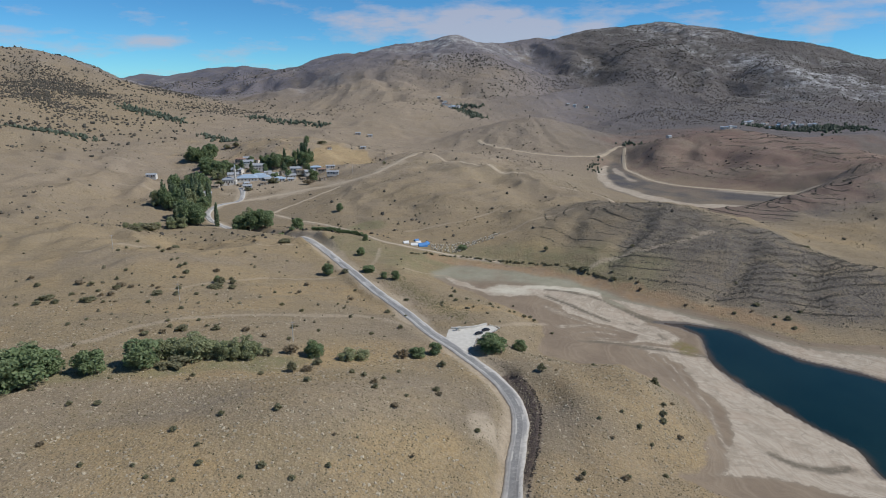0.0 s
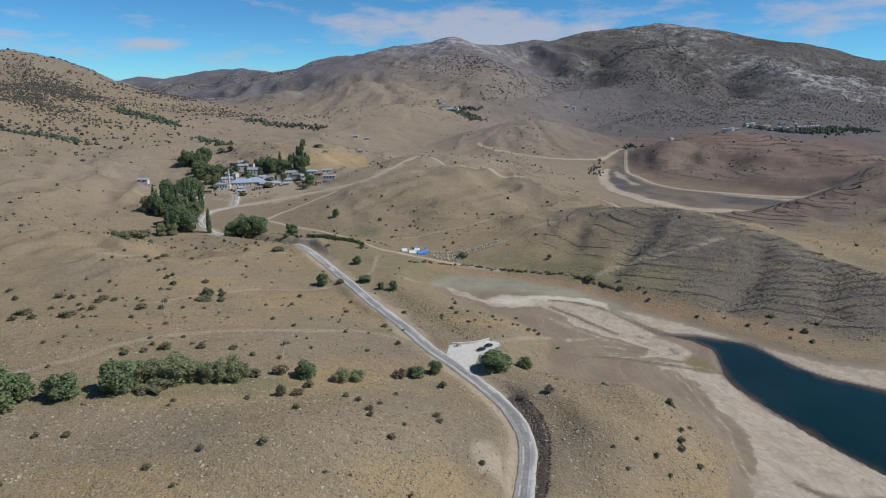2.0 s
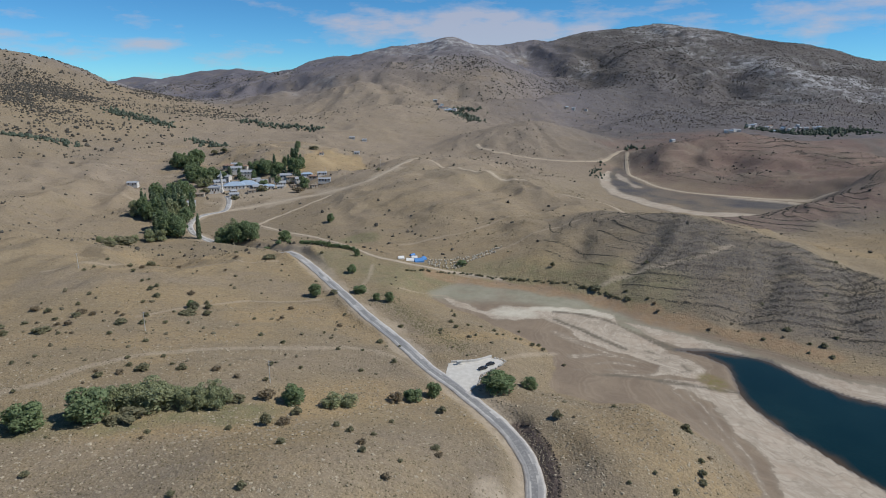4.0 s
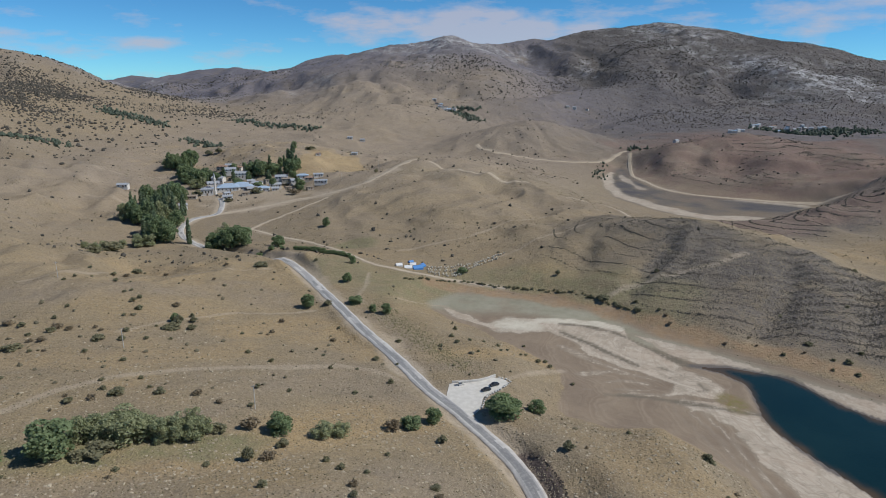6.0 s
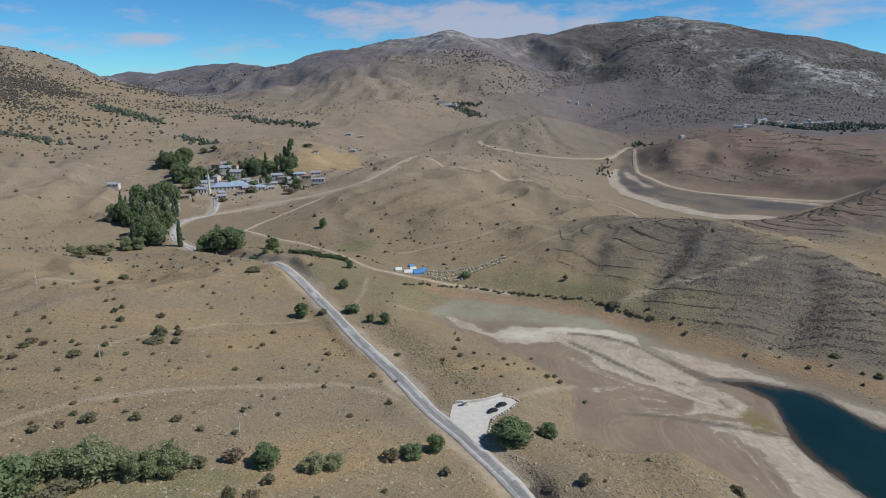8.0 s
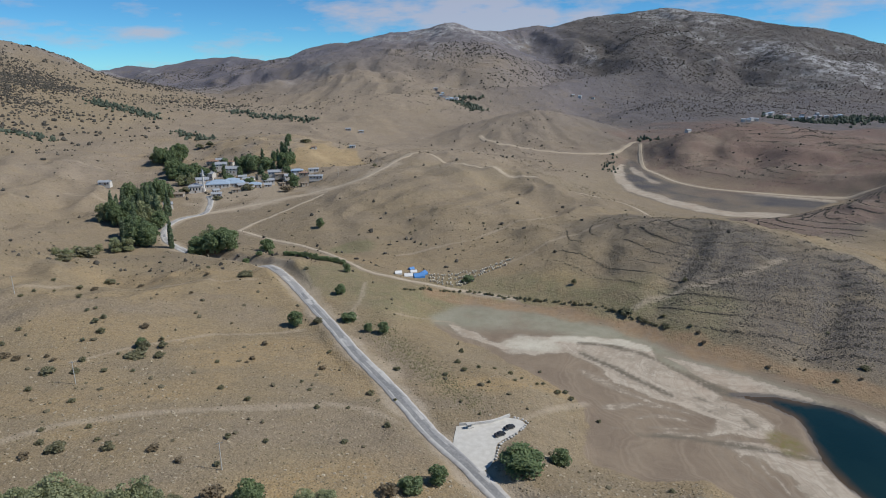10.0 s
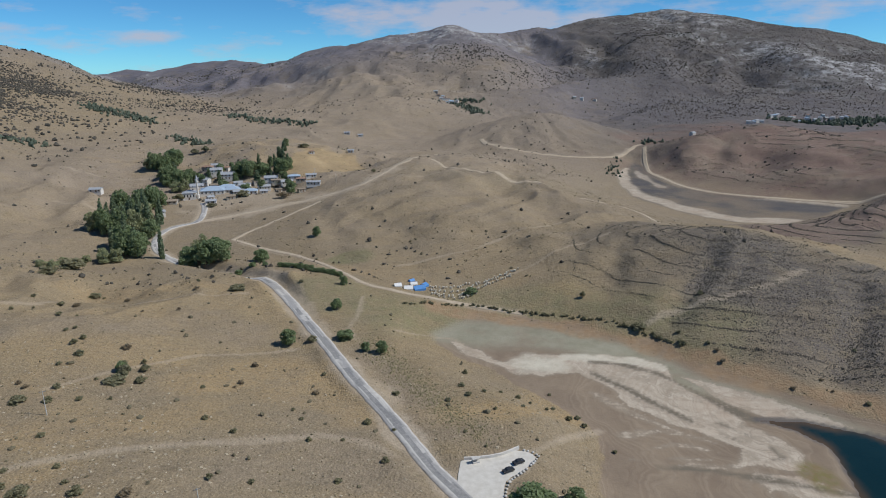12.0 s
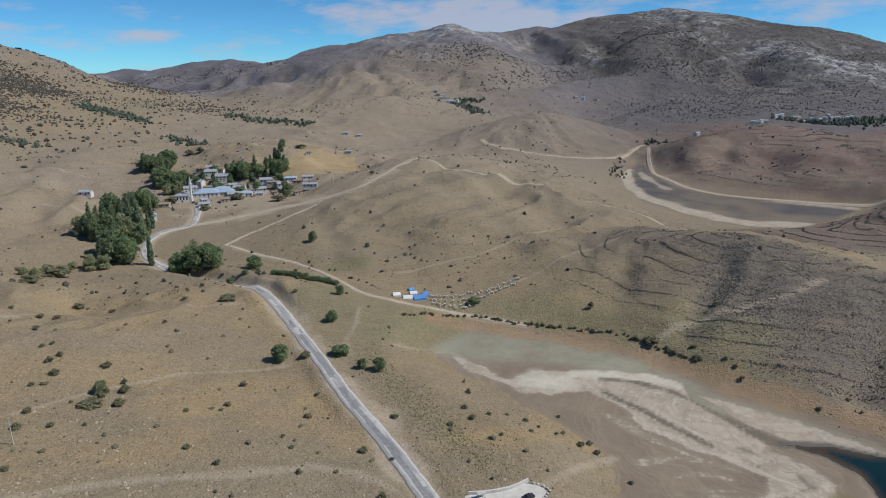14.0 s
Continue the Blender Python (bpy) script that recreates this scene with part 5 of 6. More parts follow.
scatter("dry_tufts", SPIKE, SPIKE_FACES, x, y, 0.16 + 0.42 * rng.random(len(x)) ** 2, 0.75, M_TUFT, 18, "brown tussocks of dry grass on the near slopes", "scrub")
x, y, rng = strewn(3, 50000, -260, 300, 105, 470, lambda x, y: smooth(-0.2, 0.7, fbm(x, y, 22, 3, 203)) * smooth(520, 250, y) * 0.7 + 0.05)
scatter("dry_tufts", TUFT, TUFT_FACES, x, y, 0.22 + 0.6 * rng.random(len(x)) ** 3, 0.6, M_TUFT, 4, "brown tussocks of dry grass and thorn scrub", "scrub")


def furrow(x, y):
    h = (heights(x, y) + 0.7 * fbm(x, y, 60, 2, 57)) / 3.3
    return h - np.floor(h)


def along_contours(x, y, step):
    """Moves places up or down the slope onto the nearest level of a flight of terraces."""
    for _ in range(4):
        h = ground(x, y, False) + 0.4 * fbm(x, y, 60, 2, 57)
        sx, sy = (ground(x + 2, y, False) - ground(x - 2, y, False)) / 4, (ground(x, y + 2, False) - ground(x, y - 2, False)) / 4
        move = np.clip((np.round(h / step) * step - h) / np.maximum(sx * sx + sy * sy, 0.01), -12, 12)
        x, y = x + np.clip(move * sx, -3, 3), y + np.clip(move * sy, -3, 3)
    return x, y


def terraced(x, y):
    return smooth(0, 14, -within(x, y, TERRACES) + 14 * fbm(x, y, 45, 3, 207))


x, y, rng = strewn(5, 30000, 60, 190, 330, 565, lambda x, y: terraced(x, y) * smooth(175, 125, x) * smooth(-0.35, 0.05, fbm(x, y, 18, 3, 209)))
x, y = along_contours(x, y, 3.3)
x, y = x + rng.normal(0, 0.35, len(x)), y + rng.normal(0, 0.35, len(x))
scatter("terrace_scrub", SPIKE, SPIKE_FACES, x, y, 0.25 + 0.35 * rng.random(len(x)), 0.85, M_THORN, 6, "dark thorn scrub in rows along old terraces", "scrub")
x, y, rng = strewn(25, 46000, 110, 340, 275, 540, lambda x, y: terraced(x, y) * smooth(105, 150, x) * (0.25 + 0.75 * smooth(-0.25, 0.15, fbm(x, y, 40, 3, 227))))
x, y = along_contours(x, y, 1.65)
x, y = x + rng.normal(0, 0.8, len(x)), y + rng.normal(0, 0.8, len(x))
scatter("terrace_scrub", SPIKE, SPIKE_FACES, x, y, 0.3 + 0.5 * rng.random(len(x)), 0.85, M_THORN, 26, "dark thorn scrub thick on the stony terraces", "scrub")


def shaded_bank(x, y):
    """Nearness to a gully's eastern bank, where dark scrub stands in for shade."""
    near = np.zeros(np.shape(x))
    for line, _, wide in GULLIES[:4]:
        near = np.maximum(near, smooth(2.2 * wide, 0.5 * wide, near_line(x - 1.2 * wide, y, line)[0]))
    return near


# low scrub, set thicker on those banks to darken them as shade would
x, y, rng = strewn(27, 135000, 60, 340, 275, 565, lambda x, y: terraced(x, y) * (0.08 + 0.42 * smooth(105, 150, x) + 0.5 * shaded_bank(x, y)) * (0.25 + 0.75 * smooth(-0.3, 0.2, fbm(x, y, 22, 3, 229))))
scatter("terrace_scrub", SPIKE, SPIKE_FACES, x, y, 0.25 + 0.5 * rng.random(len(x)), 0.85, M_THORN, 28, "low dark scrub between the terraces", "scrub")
x, y, rng = strewn(19, 30000, 220, 520, 470, 700, lambda x, y: smooth(58, 18, near_line(x, y, [(262, 552), (300, 566), (348, 582), (472, 632)])[0] + 15 * fbm(x, y, 40, 3, 223)) * smooth(-0.3, 0.1, fbm(x, y, 26, 3, 231)))
x, y = along_contours(x, y, 2.6)
x, y = x + rng.normal(0, 0.5, len(x)), y + rng.normal(0, 0.5, len(x))
scatter("terrace_scrub", SPIKE, SPIKE_FACES, x, y, 0.45 + 0.7 * rng.random(len(x)), 0.85, M_THORN, 20, "dark thorn scrub in rows on a stony spur", "scrub")
x, y, rng = strewn(15, 110000, 250, 560, 700, 1010, lambda x, y: smooth(190, 110, np.hypot(x - 430, (y - 880) * 0.8)) * smooth(4, 9, heights(x, y)) * (0.02 + 0.6 * (furrow(x, y) < 0.22) * smooth(-0.3, 0.2, fbm(x, y, 70, 3, 219))))
scatter("terrace_scrub", SPIKE, SPIKE_FACES, x, y, 0.5 + 0.8 * rng.random(len(x)), 0.8, M_THORN, 16, "dark thorn scrub in rows on the red hill", "scrub")
x, y, rng = strewn(23, 1300, -280, 60, 240, 540, lambda x, y: 0.10 + 0.45 * smooth(0.1, 0.5, fbm(x, y, 60, 3, 225)))
scatter("small_bushes", BLOB, BLOB_FACES, x, y, 0.6 + 1.5 * rng.random(len(x)) ** 2, 0.75, M_BUSH, 24, "small brown-olive bushes on the slopes", "bushes")
x, y, rng = strewn(7, 15000, -700, 620, 430, 1350, lambda x, y: (0.10 + 0.55 * smooth(0.15, 0.6, fbm(x, y, 120, 3, 211))) * smooth(2, 12, heights(x, y)))
scatter("hillside_bushes", BLOB, BLOB_FACES, x, y, 0.8 + 2.2 * rng.random(len(x)) ** 3, 0.8, M_FAR, 8, "scattered dark bushes on the hillsides", "bushes")
x, y, rng = strewn(29, 60000, -420, 520, 420, 1050, lambda x, y: (0.10 + 0.5 * smooth(-0.1, 0.5, fbm(x, y, 50, 4, 233))) * smooth(4, 10, heights(x, y)))
scatter("hill_scrub", SPIKE, SPIKE_FACES, x, y, 0.5 + 0.8 * rng.random(len(x)) ** 2, 0.8, M_TUFT, 30, "low dry scrub dotting the hillsides", "scrub")
x, y, rng = strewn(9, 5000, -1000, -420, 750, 1700, lambda x, y: 0.18 + 0.8 * smooth(0.1, 0.4, fbm(x, y, 170, 3, 213)) * smooth(-380, -650, x))
scatter("oak_scrub", BLOB, BLOB_FACES, x, y, 2.0 + 3.2 * rng.random(len(x)), 0.8, M_FAR, 10, "dark oak scrub in clumps on the slope", "bushes")
x, y, rng = strewn(11, 150000, -1700, 1900, 1250, 2900, lambda x, y: (0.07 + 0.6 * smooth(0.05, 0.5, fbm(x, y, 240, 4, 215)) + 0.55 * smooth(200, 800, x)) * smooth(15, 50, heights(x, y)))
scatter("mountain_scrub", SPIKE, SPIKE_FACES, x, y, 1.6 + 2.8 * rng.random(len(x)) ** 2, 0.9, M_FAR, 12, "dark scrub dotting the far mountains", "bushes")
rng = np.random.default_rng(71)
edge_pts = np.array(curve_points(SCARP, 0.25))
k = rng.integers(0, len(edge_pts), 260)
scatter("turf_edge", BLOB, BLOB_FACES, edge_pts[k, 0] + rng.normal(0.3, 0.2, 260), edge_pts[k, 1] + rng.normal(0, 0.3, 260), 0.25 + 0.5 * rng.random(260), 0.6, M_SOIL, 72, "dark ragged turf overhanging the cut bank", "turf")
k = rng.integers(0, len(edge_pts), 900)
scatter("rubble", ROCK, ROCK_FACES, edge_pts[k, 0] - 3.0 + rng.normal(0, 1.0, 900), edge_pts[k, 1] + rng.normal(0, 0.8, 900), 0.12 + 0.4 * rng.random(900) ** 3, 0.6, M_STONE, 73, "pale rubble at the foot of the cut bank", "stones")
bank_pts = np.array(curve_points([(-40, 362), (-26, 338), (-12, 314), (-2, 296), (6, 286)], 0.5))
k = rng.integers(0, len(bank_pts), 2600)
scatter("bank_scrub", SPIKE, SPIKE_FACES, bank_pts[k, 0] + 5 + rng.normal(0, 3.6, 2600), bank_pts[k, 1] + rng.normal(0, 3.6, 2600), 0.25 + 0.7 * rng.random(2600) ** 2, 0.8, M_BANK, 74, "pale olive weeds and rubble on the bank", "scrub")
# belts of scrub and trees on the far slopes
BELTS = [
    (21, [(-373, 1257), (-299, 1214), (-218, 1206)], 7, 190, M_BELT, 3.6), (22, [(34, 1440), (60, 1390), (70, 1350)], 14, 150, M_BELT, 4.0), (38, [(40, 1500), (70, 1500), (95, 1495)], 8, 60, M_BELT, 4.0), (23, [(600, 1240), (640, 1215), (690, 1222), (750, 1250)], 13, 260, M_BELT, 4.0),
    (24, [(-396, 1064), (-350, 1020), (-323, 1003)], 8, 80, M_BELT, 3.6), (25, [(-576, 1176), (-519, 1165), (-469, 1158)], 10, 200, M_BELT, 3.8), (26, [(300, 1030), (312, 1040)], 8, 30, M_BELT, 3.2), (27, [(-560, 838), (-520, 868), (-490, 880)], 9, 140, M_BELT, 3.4),
    (28, [(-890, 1398), (-814, 1370), (-668, 1217), (-626, 1230)], 26, 1700, M_FAR, 3.4), (29, [(-760, 1170), (-690, 1110), (-607, 1057)], 30, 1300, M_FAR, 3.0), (30, [(-840, 1300), (-720, 1180)], 40, 1000, M_FAR, 3.2),
    (31, [(-1097, 2727), (-975, 2740), (-875, 2754), (-606, 2433)], 60, 420, M_FAR, 6.0), (32, [(116, 1667), (231, 1799), (368, 1966)], 26, 300, M_FAR, 4.2), (33, [(535, 2253), (716, 2301), (797, 2008)], 50, 420, M_FAR, 5.0), (34, [(38, 1969), (197, 1915)], 45, 220, M_FAR, 5.0), (35, [(528, 1938), (669, 1873), (800, 1850)], 60, 420, M_FAR, 4.2),
    (36, [(205, 850), (215, 900), (240, 960)], 5, 40, M_BELT, 2.2), (37, [(740, 1250), (820, 1300), (900, 1360)], 16, 160, M_BELT, 4.0),
]
for seed, line, spread, count, material, size in BELTS:
    rng = np.random.default_rng(seed)
    pts = np.array(curve_points(line, 3.0))
    k = rng.integers(0, len(pts), count)
    x, y = pts[k, 0] + rng.normal(0, spread, count), pts[k, 1] + rng.normal(0, spread, count)
    leafy = material == M_BELT
    if not leafy:
        size *= 0.75
    scatter("far_trees" if leafy else "scrub_belt", BLOB, BLOB_FACES, x, y, size * (0.6 + 0.9 * rng.random(count)), 1.15 if leafy else 0.75, material, seed, "belt of grey-green trees along a far stream" if leafy else "dense dark oak scrub on a far slope", "trees" if leafy else "bushes")


# ---- houses, lot, camp ----
def part(name, bm, material, parent, label=""):
    """Links a bmesh as one mesh object under a thing or a part."""
    bmesh.ops.recalc_face_normals(bm, faces=bm.faces)
    me = bpy.data.meshes.new(name)
    bm.to_mesh(me)
    bm.free()
    me.materials.append(material)
    return child(name, me, parent, label)


def add_box(bm, x0, x1, y0, y1, z0, z1):
    v = [bm.verts.new(p) for p in ((x0, y0, z0), (x1, y0, z0), (x1, y1, z0), (x0, y1, z0), (x0, y0, z1), (x1, y0, z1), (x1, y1, z1), (x0, y1, z1))]
    for f in ((0, 3, 2, 1), (4, 5, 6, 7), (0, 1, 5, 4), (1, 2, 6, 5), (2, 3, 7, 6), (3, 0, 4, 7)):
        bm.faces.new([v[k] for k in f])
    return v


def box(x0, x1, y0, y1, z0, z1, bevel=0.0):
    bm = bmesh.new()
    add_box(bm, x0, x1, y0, y1, z0, z1)
    if bevel:
        bmesh.ops.bevel(bm, geom=bm.edges[:], offset=bevel, segments=1, affect="EDGES")
    return bm


def gable(w, d, z, rise, over, thick=0.18):
    """Two roof slopes with thickness, ridge along x."""
    bm = bmesh.new()
    for s in (-1, 1):
        ring = [(0, z + rise), (s * (d / 2 + over), z - over * rise / (d / 2)), (s * (d / 2 + over), z - over * rise / (d / 2) + thick), (0, z + rise + thick)]
        ends = [[bm.verts.new((x, y, q)) for y, q in ring] for x in (-w / 2 - over, w / 2 + over)]
        bm.faces.new(ends[0])
        bm.faces.new(ends[1][::-1])
        for k in range(4):
            bm.faces.new((ends[0][k], ends[1][k], ends[1][(k + 1) % 4], ends[0][(k + 1) % 4]))
    return bm


def hip(w, d, z, rise, over):
    bm = bmesh.new()
    a, b = w / 2 + over, d / 2 + over
    r = max(a - b, 0.3)
    low = [bm.verts.new(p) for p in ((-a, -b, z), (a, -b, z), (a, b, z), (-a, b, z))]
    edge = [bm.verts.new(p) for p in ((-a, -b, z + 0.15), (a, -b, z + 0.15), (a, b, z + 0.15), (-a, b, z + 0.15))]
    top = [bm.verts.new((-r, 0, z + rise)), bm.verts.new((r, 0, z + rise))]
    bm.faces.new(low[::-1])
    for k in range(4):
        bm.faces.new((low[k], low[(k + 1) % 4], edge[(k + 1) % 4], edge[k]))
    bm.faces.new((edge[0], edge[1], top[1], top[0]))
    bm.faces.new((edge[1], edge[2], top[1]))
    bm.faces.new((edge[2], edge[3], top[0], top[1]))
    bm.faces.new((edge[3], edge[0], top[0]))
    return bm


def house(x, y, w, d, h, turn, roof, walls, label, far=False):
    """A village house: walls, roof, door, windows, chimney."""
    root = tagged(new("house"), label, "house", group="far village houses" if far else "village houses")
    body = box(-w / 2, w / 2, -d / 2, d / 2, -2.5, h)
    if roof == "gable":
        v = {tuple(round(c, 3) for c in q.co): q for q in body.verts}
        for sx in (-1, 1):
            p = body.verts.new((sx * w / 2, 0, h + d * 0.2 - 0.02))
            body.faces.new((v[(round(sx * w / 2, 3), round(-d / 2, 3), round(h, 3))], v[(round(sx * w / 2, 3), round(d / 2, 3), round(h, 3))], p))
    part("wall", body, walls, root)
    cover_of = {"gable": M_GREY_ROOF, "hip": M_BLUE_ROOF, "tile": M_TILE_ROOF, "flat": M_EARTH_ROOF}[roof]
    if roof == "gable":
        part("roof", gable(w, d, h, d * 0.2, 0.5), cover_of, root, "grey sheet metal roof")
    elif roof in ("hip", "tile"):
        part("roof", hip(w, d, h, d * 0.24, 0.5), cover_of, root, "pale blue sheet metal roof" if roof == "hip" else "weathered tile roof")
    else:
        part("roof", box(-w / 2 - 0.4, w / 2 + 0.4, -d / 2 - 0.4, d / 2 + 0.4, h, h + 0.4, 0.08), cover_of, root, "flat earth roof")
    if not far:
        part("door", box(-0.55 + w * 0.1, 0.55 + w * 0.1, -d / 2 - 0.08, -d / 2 + 0.05, 0, 2.1), M_WOOD, root, "wooden door")
        for level in range(2 if h > 4.5 else 1):
            for k in range(max(2, int(w / 3.2))):
                px = -w / 2 + (k + 0.5) * w / max(2, int(w / 3.2))
                if level or abs(px - w * 0.1) > 1.3:
                    pane = part("window", box(px - 0.6, px + 0.6, -d / 2 - 0.06, -d / 2 + 0.05, 0.9 + 2.9 * level, 2.2 + 2.9 * level), M_PANE, root)
                    part("sill", box(px - 0.75, px + 0.75, -d / 2 - 0.2, -d / 2 - 0.062, 0.78 + 2.9 * level, 0.89 + 2.9 * level), M_CONCRETE, pane)
        part("chimney", box(w * 0.22, w * 0.22 + 0.6, 0.4, 1.0, h - 0.5, h + d * 0.24 + 0.9, 0.04), M_MASONRY, root)
    root.matrix_basis = pose(x, y, max(height(x + q * w / 2, y + r * d / 2) for q in (-1, 0, 1) for r in (-1, 0, 1)) - 0.3, 0, 0, turn)
    return root


WHITE, STONE_L = "whitewashed village house with a metal roof", "stone village house with a flat earth roof"
VILLAGE = [
    (-219, 706, 22, 15, 3.2, 14, "hip", M_PLASTER), (-203, 712, 16, 12, 3.0, 8, "hip", M_PLASTER), (-211, 724, 15, 9, 3.4, 12, "hip", M_MASONRY), (-241, 724, 12, 9, 4.6, 22, "gable", M_PLASTER),
    (-243, 748, 13, 9, 5.0, -8, "gable", M_PLASTER), (-237, 772, 12, 9, 5.2, 15, "gable", M_PLASTER), (-251, 786, 11, 8, 4.6, 5, "tile", M_MASONRY), (-221, 760, 14, 10, 5.0, 10, "gable", M_PLASTER),
    (-228, 738, 10, 8, 3.2, 30, "flat", M_MASONRY), (-194, 704, 10, 8, 2.8, 20, "gable", M_MASONRY), (-184, 708, 13, 9, 2.9, 12, "hip", M_PLASTER), (-196, 731, 11, 8, 3.0, 4, "gable", M_PLASTER),
    (-176, 728, 12, 8, 2.9, 18, "gable", M_PLASTER), (-165, 738, 12, 8, 2.8, 14, "flat", M_MASONRY), (-173, 745, 13, 8, 3.0, 10, "gable", M_PLASTER), (-186, 740, 9, 7, 2.8, 35, "flat", M_MASONRY),
    (-155, 734, 11, 8, 2.9, 22, "gable", M_PLASTER), (-150, 746, 12, 7, 2.8, 8, "hip", M_PLASTER), (-141, 734, 9, 6, 2.7, 12, "tile", M_MASONRY), (-219, 782, 10, 8, 3.0, 0, "flat", M_MASONRY),
    (-259, 733, 8, 6, 3.0, 12, "gable", M_PLASTER), (-236, 692, 9, 6, 2.8, 20, "hip", M_PLASTER), (-184, 691, 8, 6, 2.6, 5, "gable", M_PLASTER), (-172, 712, 7, 6, 2.6, 15, "gable", M_PLASTER),
    (-206, 742, 8, 6, 3.2, 25, "gable", M_PLASTER), (-247, 800, 9, 7, 3.4, 10, "gable", M_PLASTER), (-132, 742, 10, 5, 2.6, 16, "gable", M_PLASTER), (-160, 720, 6, 5, 2.5, 30, "flat", M_MASONRY), (-214, 684, 6, 5, 2.6, 40, "gable", M_PLASTER), (-232, 786, 8, 6, 3.4, -5, "tile", M_PLASTER),
]
for x, y, w, d, h, turn, roof, walls in VILLAGE:
    house(x, y, w, d, h, turn, roof, walls, "whitewashed house with a pale blue metal roof" if roof == "hip" else WHITE if walls == M_PLASTER else STONE_L)
for x, y, w, d, h, turn, roof, walls in [(-234, 622, 7, 6, 4.6, 30, "gable", M_PLASTER), (-247, 666, 18, 9, 2.4, 12, "flat", M_MASONRY), (-306, 662, 10, 6, 2.6, 5, "gable", M_PLASTER), (-208, 668, 9, 6, 2.6, 15, "gable", M_PLASTER), (-194, 681, 8, 6, 2.4, 22, "flat", M_MASONRY), (-124, 712, 13, 5, 2.8, 6, "gable", M_PLASTER), (-134, 704, 7, 5, 2.5, 30, "flat", M_MASONRY), (-150, 842, 6, 4, 2.6, 20, "tile", M_PLASTER), (-108, 866, 7, 4, 2.6, 0, "gable", M_PLASTER), (-148, 1120, 9, 5, 2.6, 5, "gable", M_PLASTER), (-128, 1126, 8, 5, 2.6, 9, "gable", M_PLASTER)]:
    house(x, y, w, d, h, turn, roof, walls, "outlying whitewashed farm building" if walls == M_PLASTER else "low stone barn with a flat roof")


def turned(profile, sides=10):
    """A solid of revolution from (radius, z)."""
    bm = bmesh.new()
    rings = [[bm.verts.new((r * math.cos(2 * math.pi * k / sides), r * math.sin(2 * math.pi * k / sides), z)) for k in range(sides)] for r, z in profile]
    for a, b in zip(rings[:-1], rings[1:]):
        for k in range(sides):
            bm.faces.new((a[k], a[(k + 1) % sides], b[(k + 1) % sides], b[k]))
    bm.faces.new(rings[0][::-1])
    bm.faces.new(rings[-1])
    return bm


mosque = tagged(new("mosque"), "small white village mosque with a slim minaret", "mosque")
part("wall", box(-6, 6, -5, 5, -2.5, 6.0), M_PLASTER, mosque)
part("roof", hip(12, 10, 6.0, 2.4, 0.5), M_GREY_ROOF, mosque, "grey sheet metal roof")
for px in (-4, -1.3, 1.3, 4):
    part("window", box(px - 0.6, px + 0.6, -5.06, -4.9, 2.2, 4.6), M_PANE, mosque)
part("door", box(-0.7, 0.7, -5.08, -4.9, 0, 2.1), M_WOOD, mosque)
minaret = part("minaret", turned([(1.5, -2.5), (1.5, 4.0), (1.0, 5.0), (0.9, 15.0)]), M_PLASTER, mosque, "slim white minaret shaft")
part("balcony", turned([(0.95, 15.0), (1.6, 15.8), (1.6, 16.8), (1.5, 16.8), (0.85, 16.0), (0.8, 19.0)]), M_PLASTER, minaret)
part("spire", turned([(0.95, 19.0), (0.6, 20.6), (0.05, 23.0)]), M_GREY_ROOF, minaret, "pointed lead-grey cap")
for ob in (minaret,):
    ob.location = (7.8, -3.5, 0)
mosque.matrix_basis = pose(-236, 692, height(-236, 692) + 0.2, 0, 0, 14)

random.seed(5)
for k, (x, y) in enumerate([(528, 1182), (518, 1172), (540, 1190), (508, 1168), (590, 1258), (602, 1266), (615, 1285), (628, 1262), (618, 1215), (634, 1240), (650, 1248), (662, 1244), (676, 1252), (690, 1258), (704, 1262), (720, 1262), (735, 1272), (750, 1290), (664, 1270), (700, 1285), (640, 1275), (-12, 1600), (-4, 1560), (2, 1520), (8, 1490), (14, 1462), (20, 1440), (26, 1450), (32, 1470), (6, 1540), (-8, 1580), (36, 1490), (16, 1500), (24, 1480), (375, 1060), (300, 1560), (318, 1566), (352, 1580)]):
    house(x, y, random.uniform(5, 8.5), random.uniform(5, 6.5), random.uniform(2.8, 4.6), random.uniform(-30, 30), random.choice(["gable", "gable", "hip", "tile"]), random.choice([M_PLASTER, M_PLASTER, M_MASONRY]), "small pale house of a far village", True)

# gravel lot beside the road
lot_bm = bmesh.new()
lot_pts = curve_points(LOT + LOT[:1], 2.0)[:-1]
ring_hi = [lot_bm.verts.new((x, y, height(x, y) + 0.22)) for x, y in lot_pts]
ring_lo = [lot_bm.verts.new((x, y, height(x, y) - 0.8)) for x, y in lot_pts]
mid = lot_bm.verts.new((12, 262, height(12, 262) + 0.3))
for k in range(len(lot_pts)):
    q = (k + 1) % len(lot_pts)
    lot_bm.faces.new((ring_hi[k], ring_hi[q], mid))
    lot_bm.faces.new((ring_lo[k], ring_lo[q], ring_hi[q], ring_hi[k]))
bmesh.ops.subdivide_edges(lot_bm, edges=[e for e in lot_bm.edges if mid in e.verts], cuts=6)
bmesh.ops.triangulate(lot_bm, faces=lot_bm.faces[:])
for v in lot_bm.verts:
    if v not in ring_lo:
        v.co.z = height(v.co.x, v.co.y) + 0.24
bmesh.ops.recalc_face_normals(lot_bm, faces=lot_bm.faces)
lot_me = bpy.data.meshes.new("pavement")
lot_bm.to_mesh(lot_me)
lot_bm.free()
lot_me.materials.append(M_GRAVEL)
tagged(new("pavement", lot_me), "white gravel lay-by beside the road", "lay-by", kind="structure")

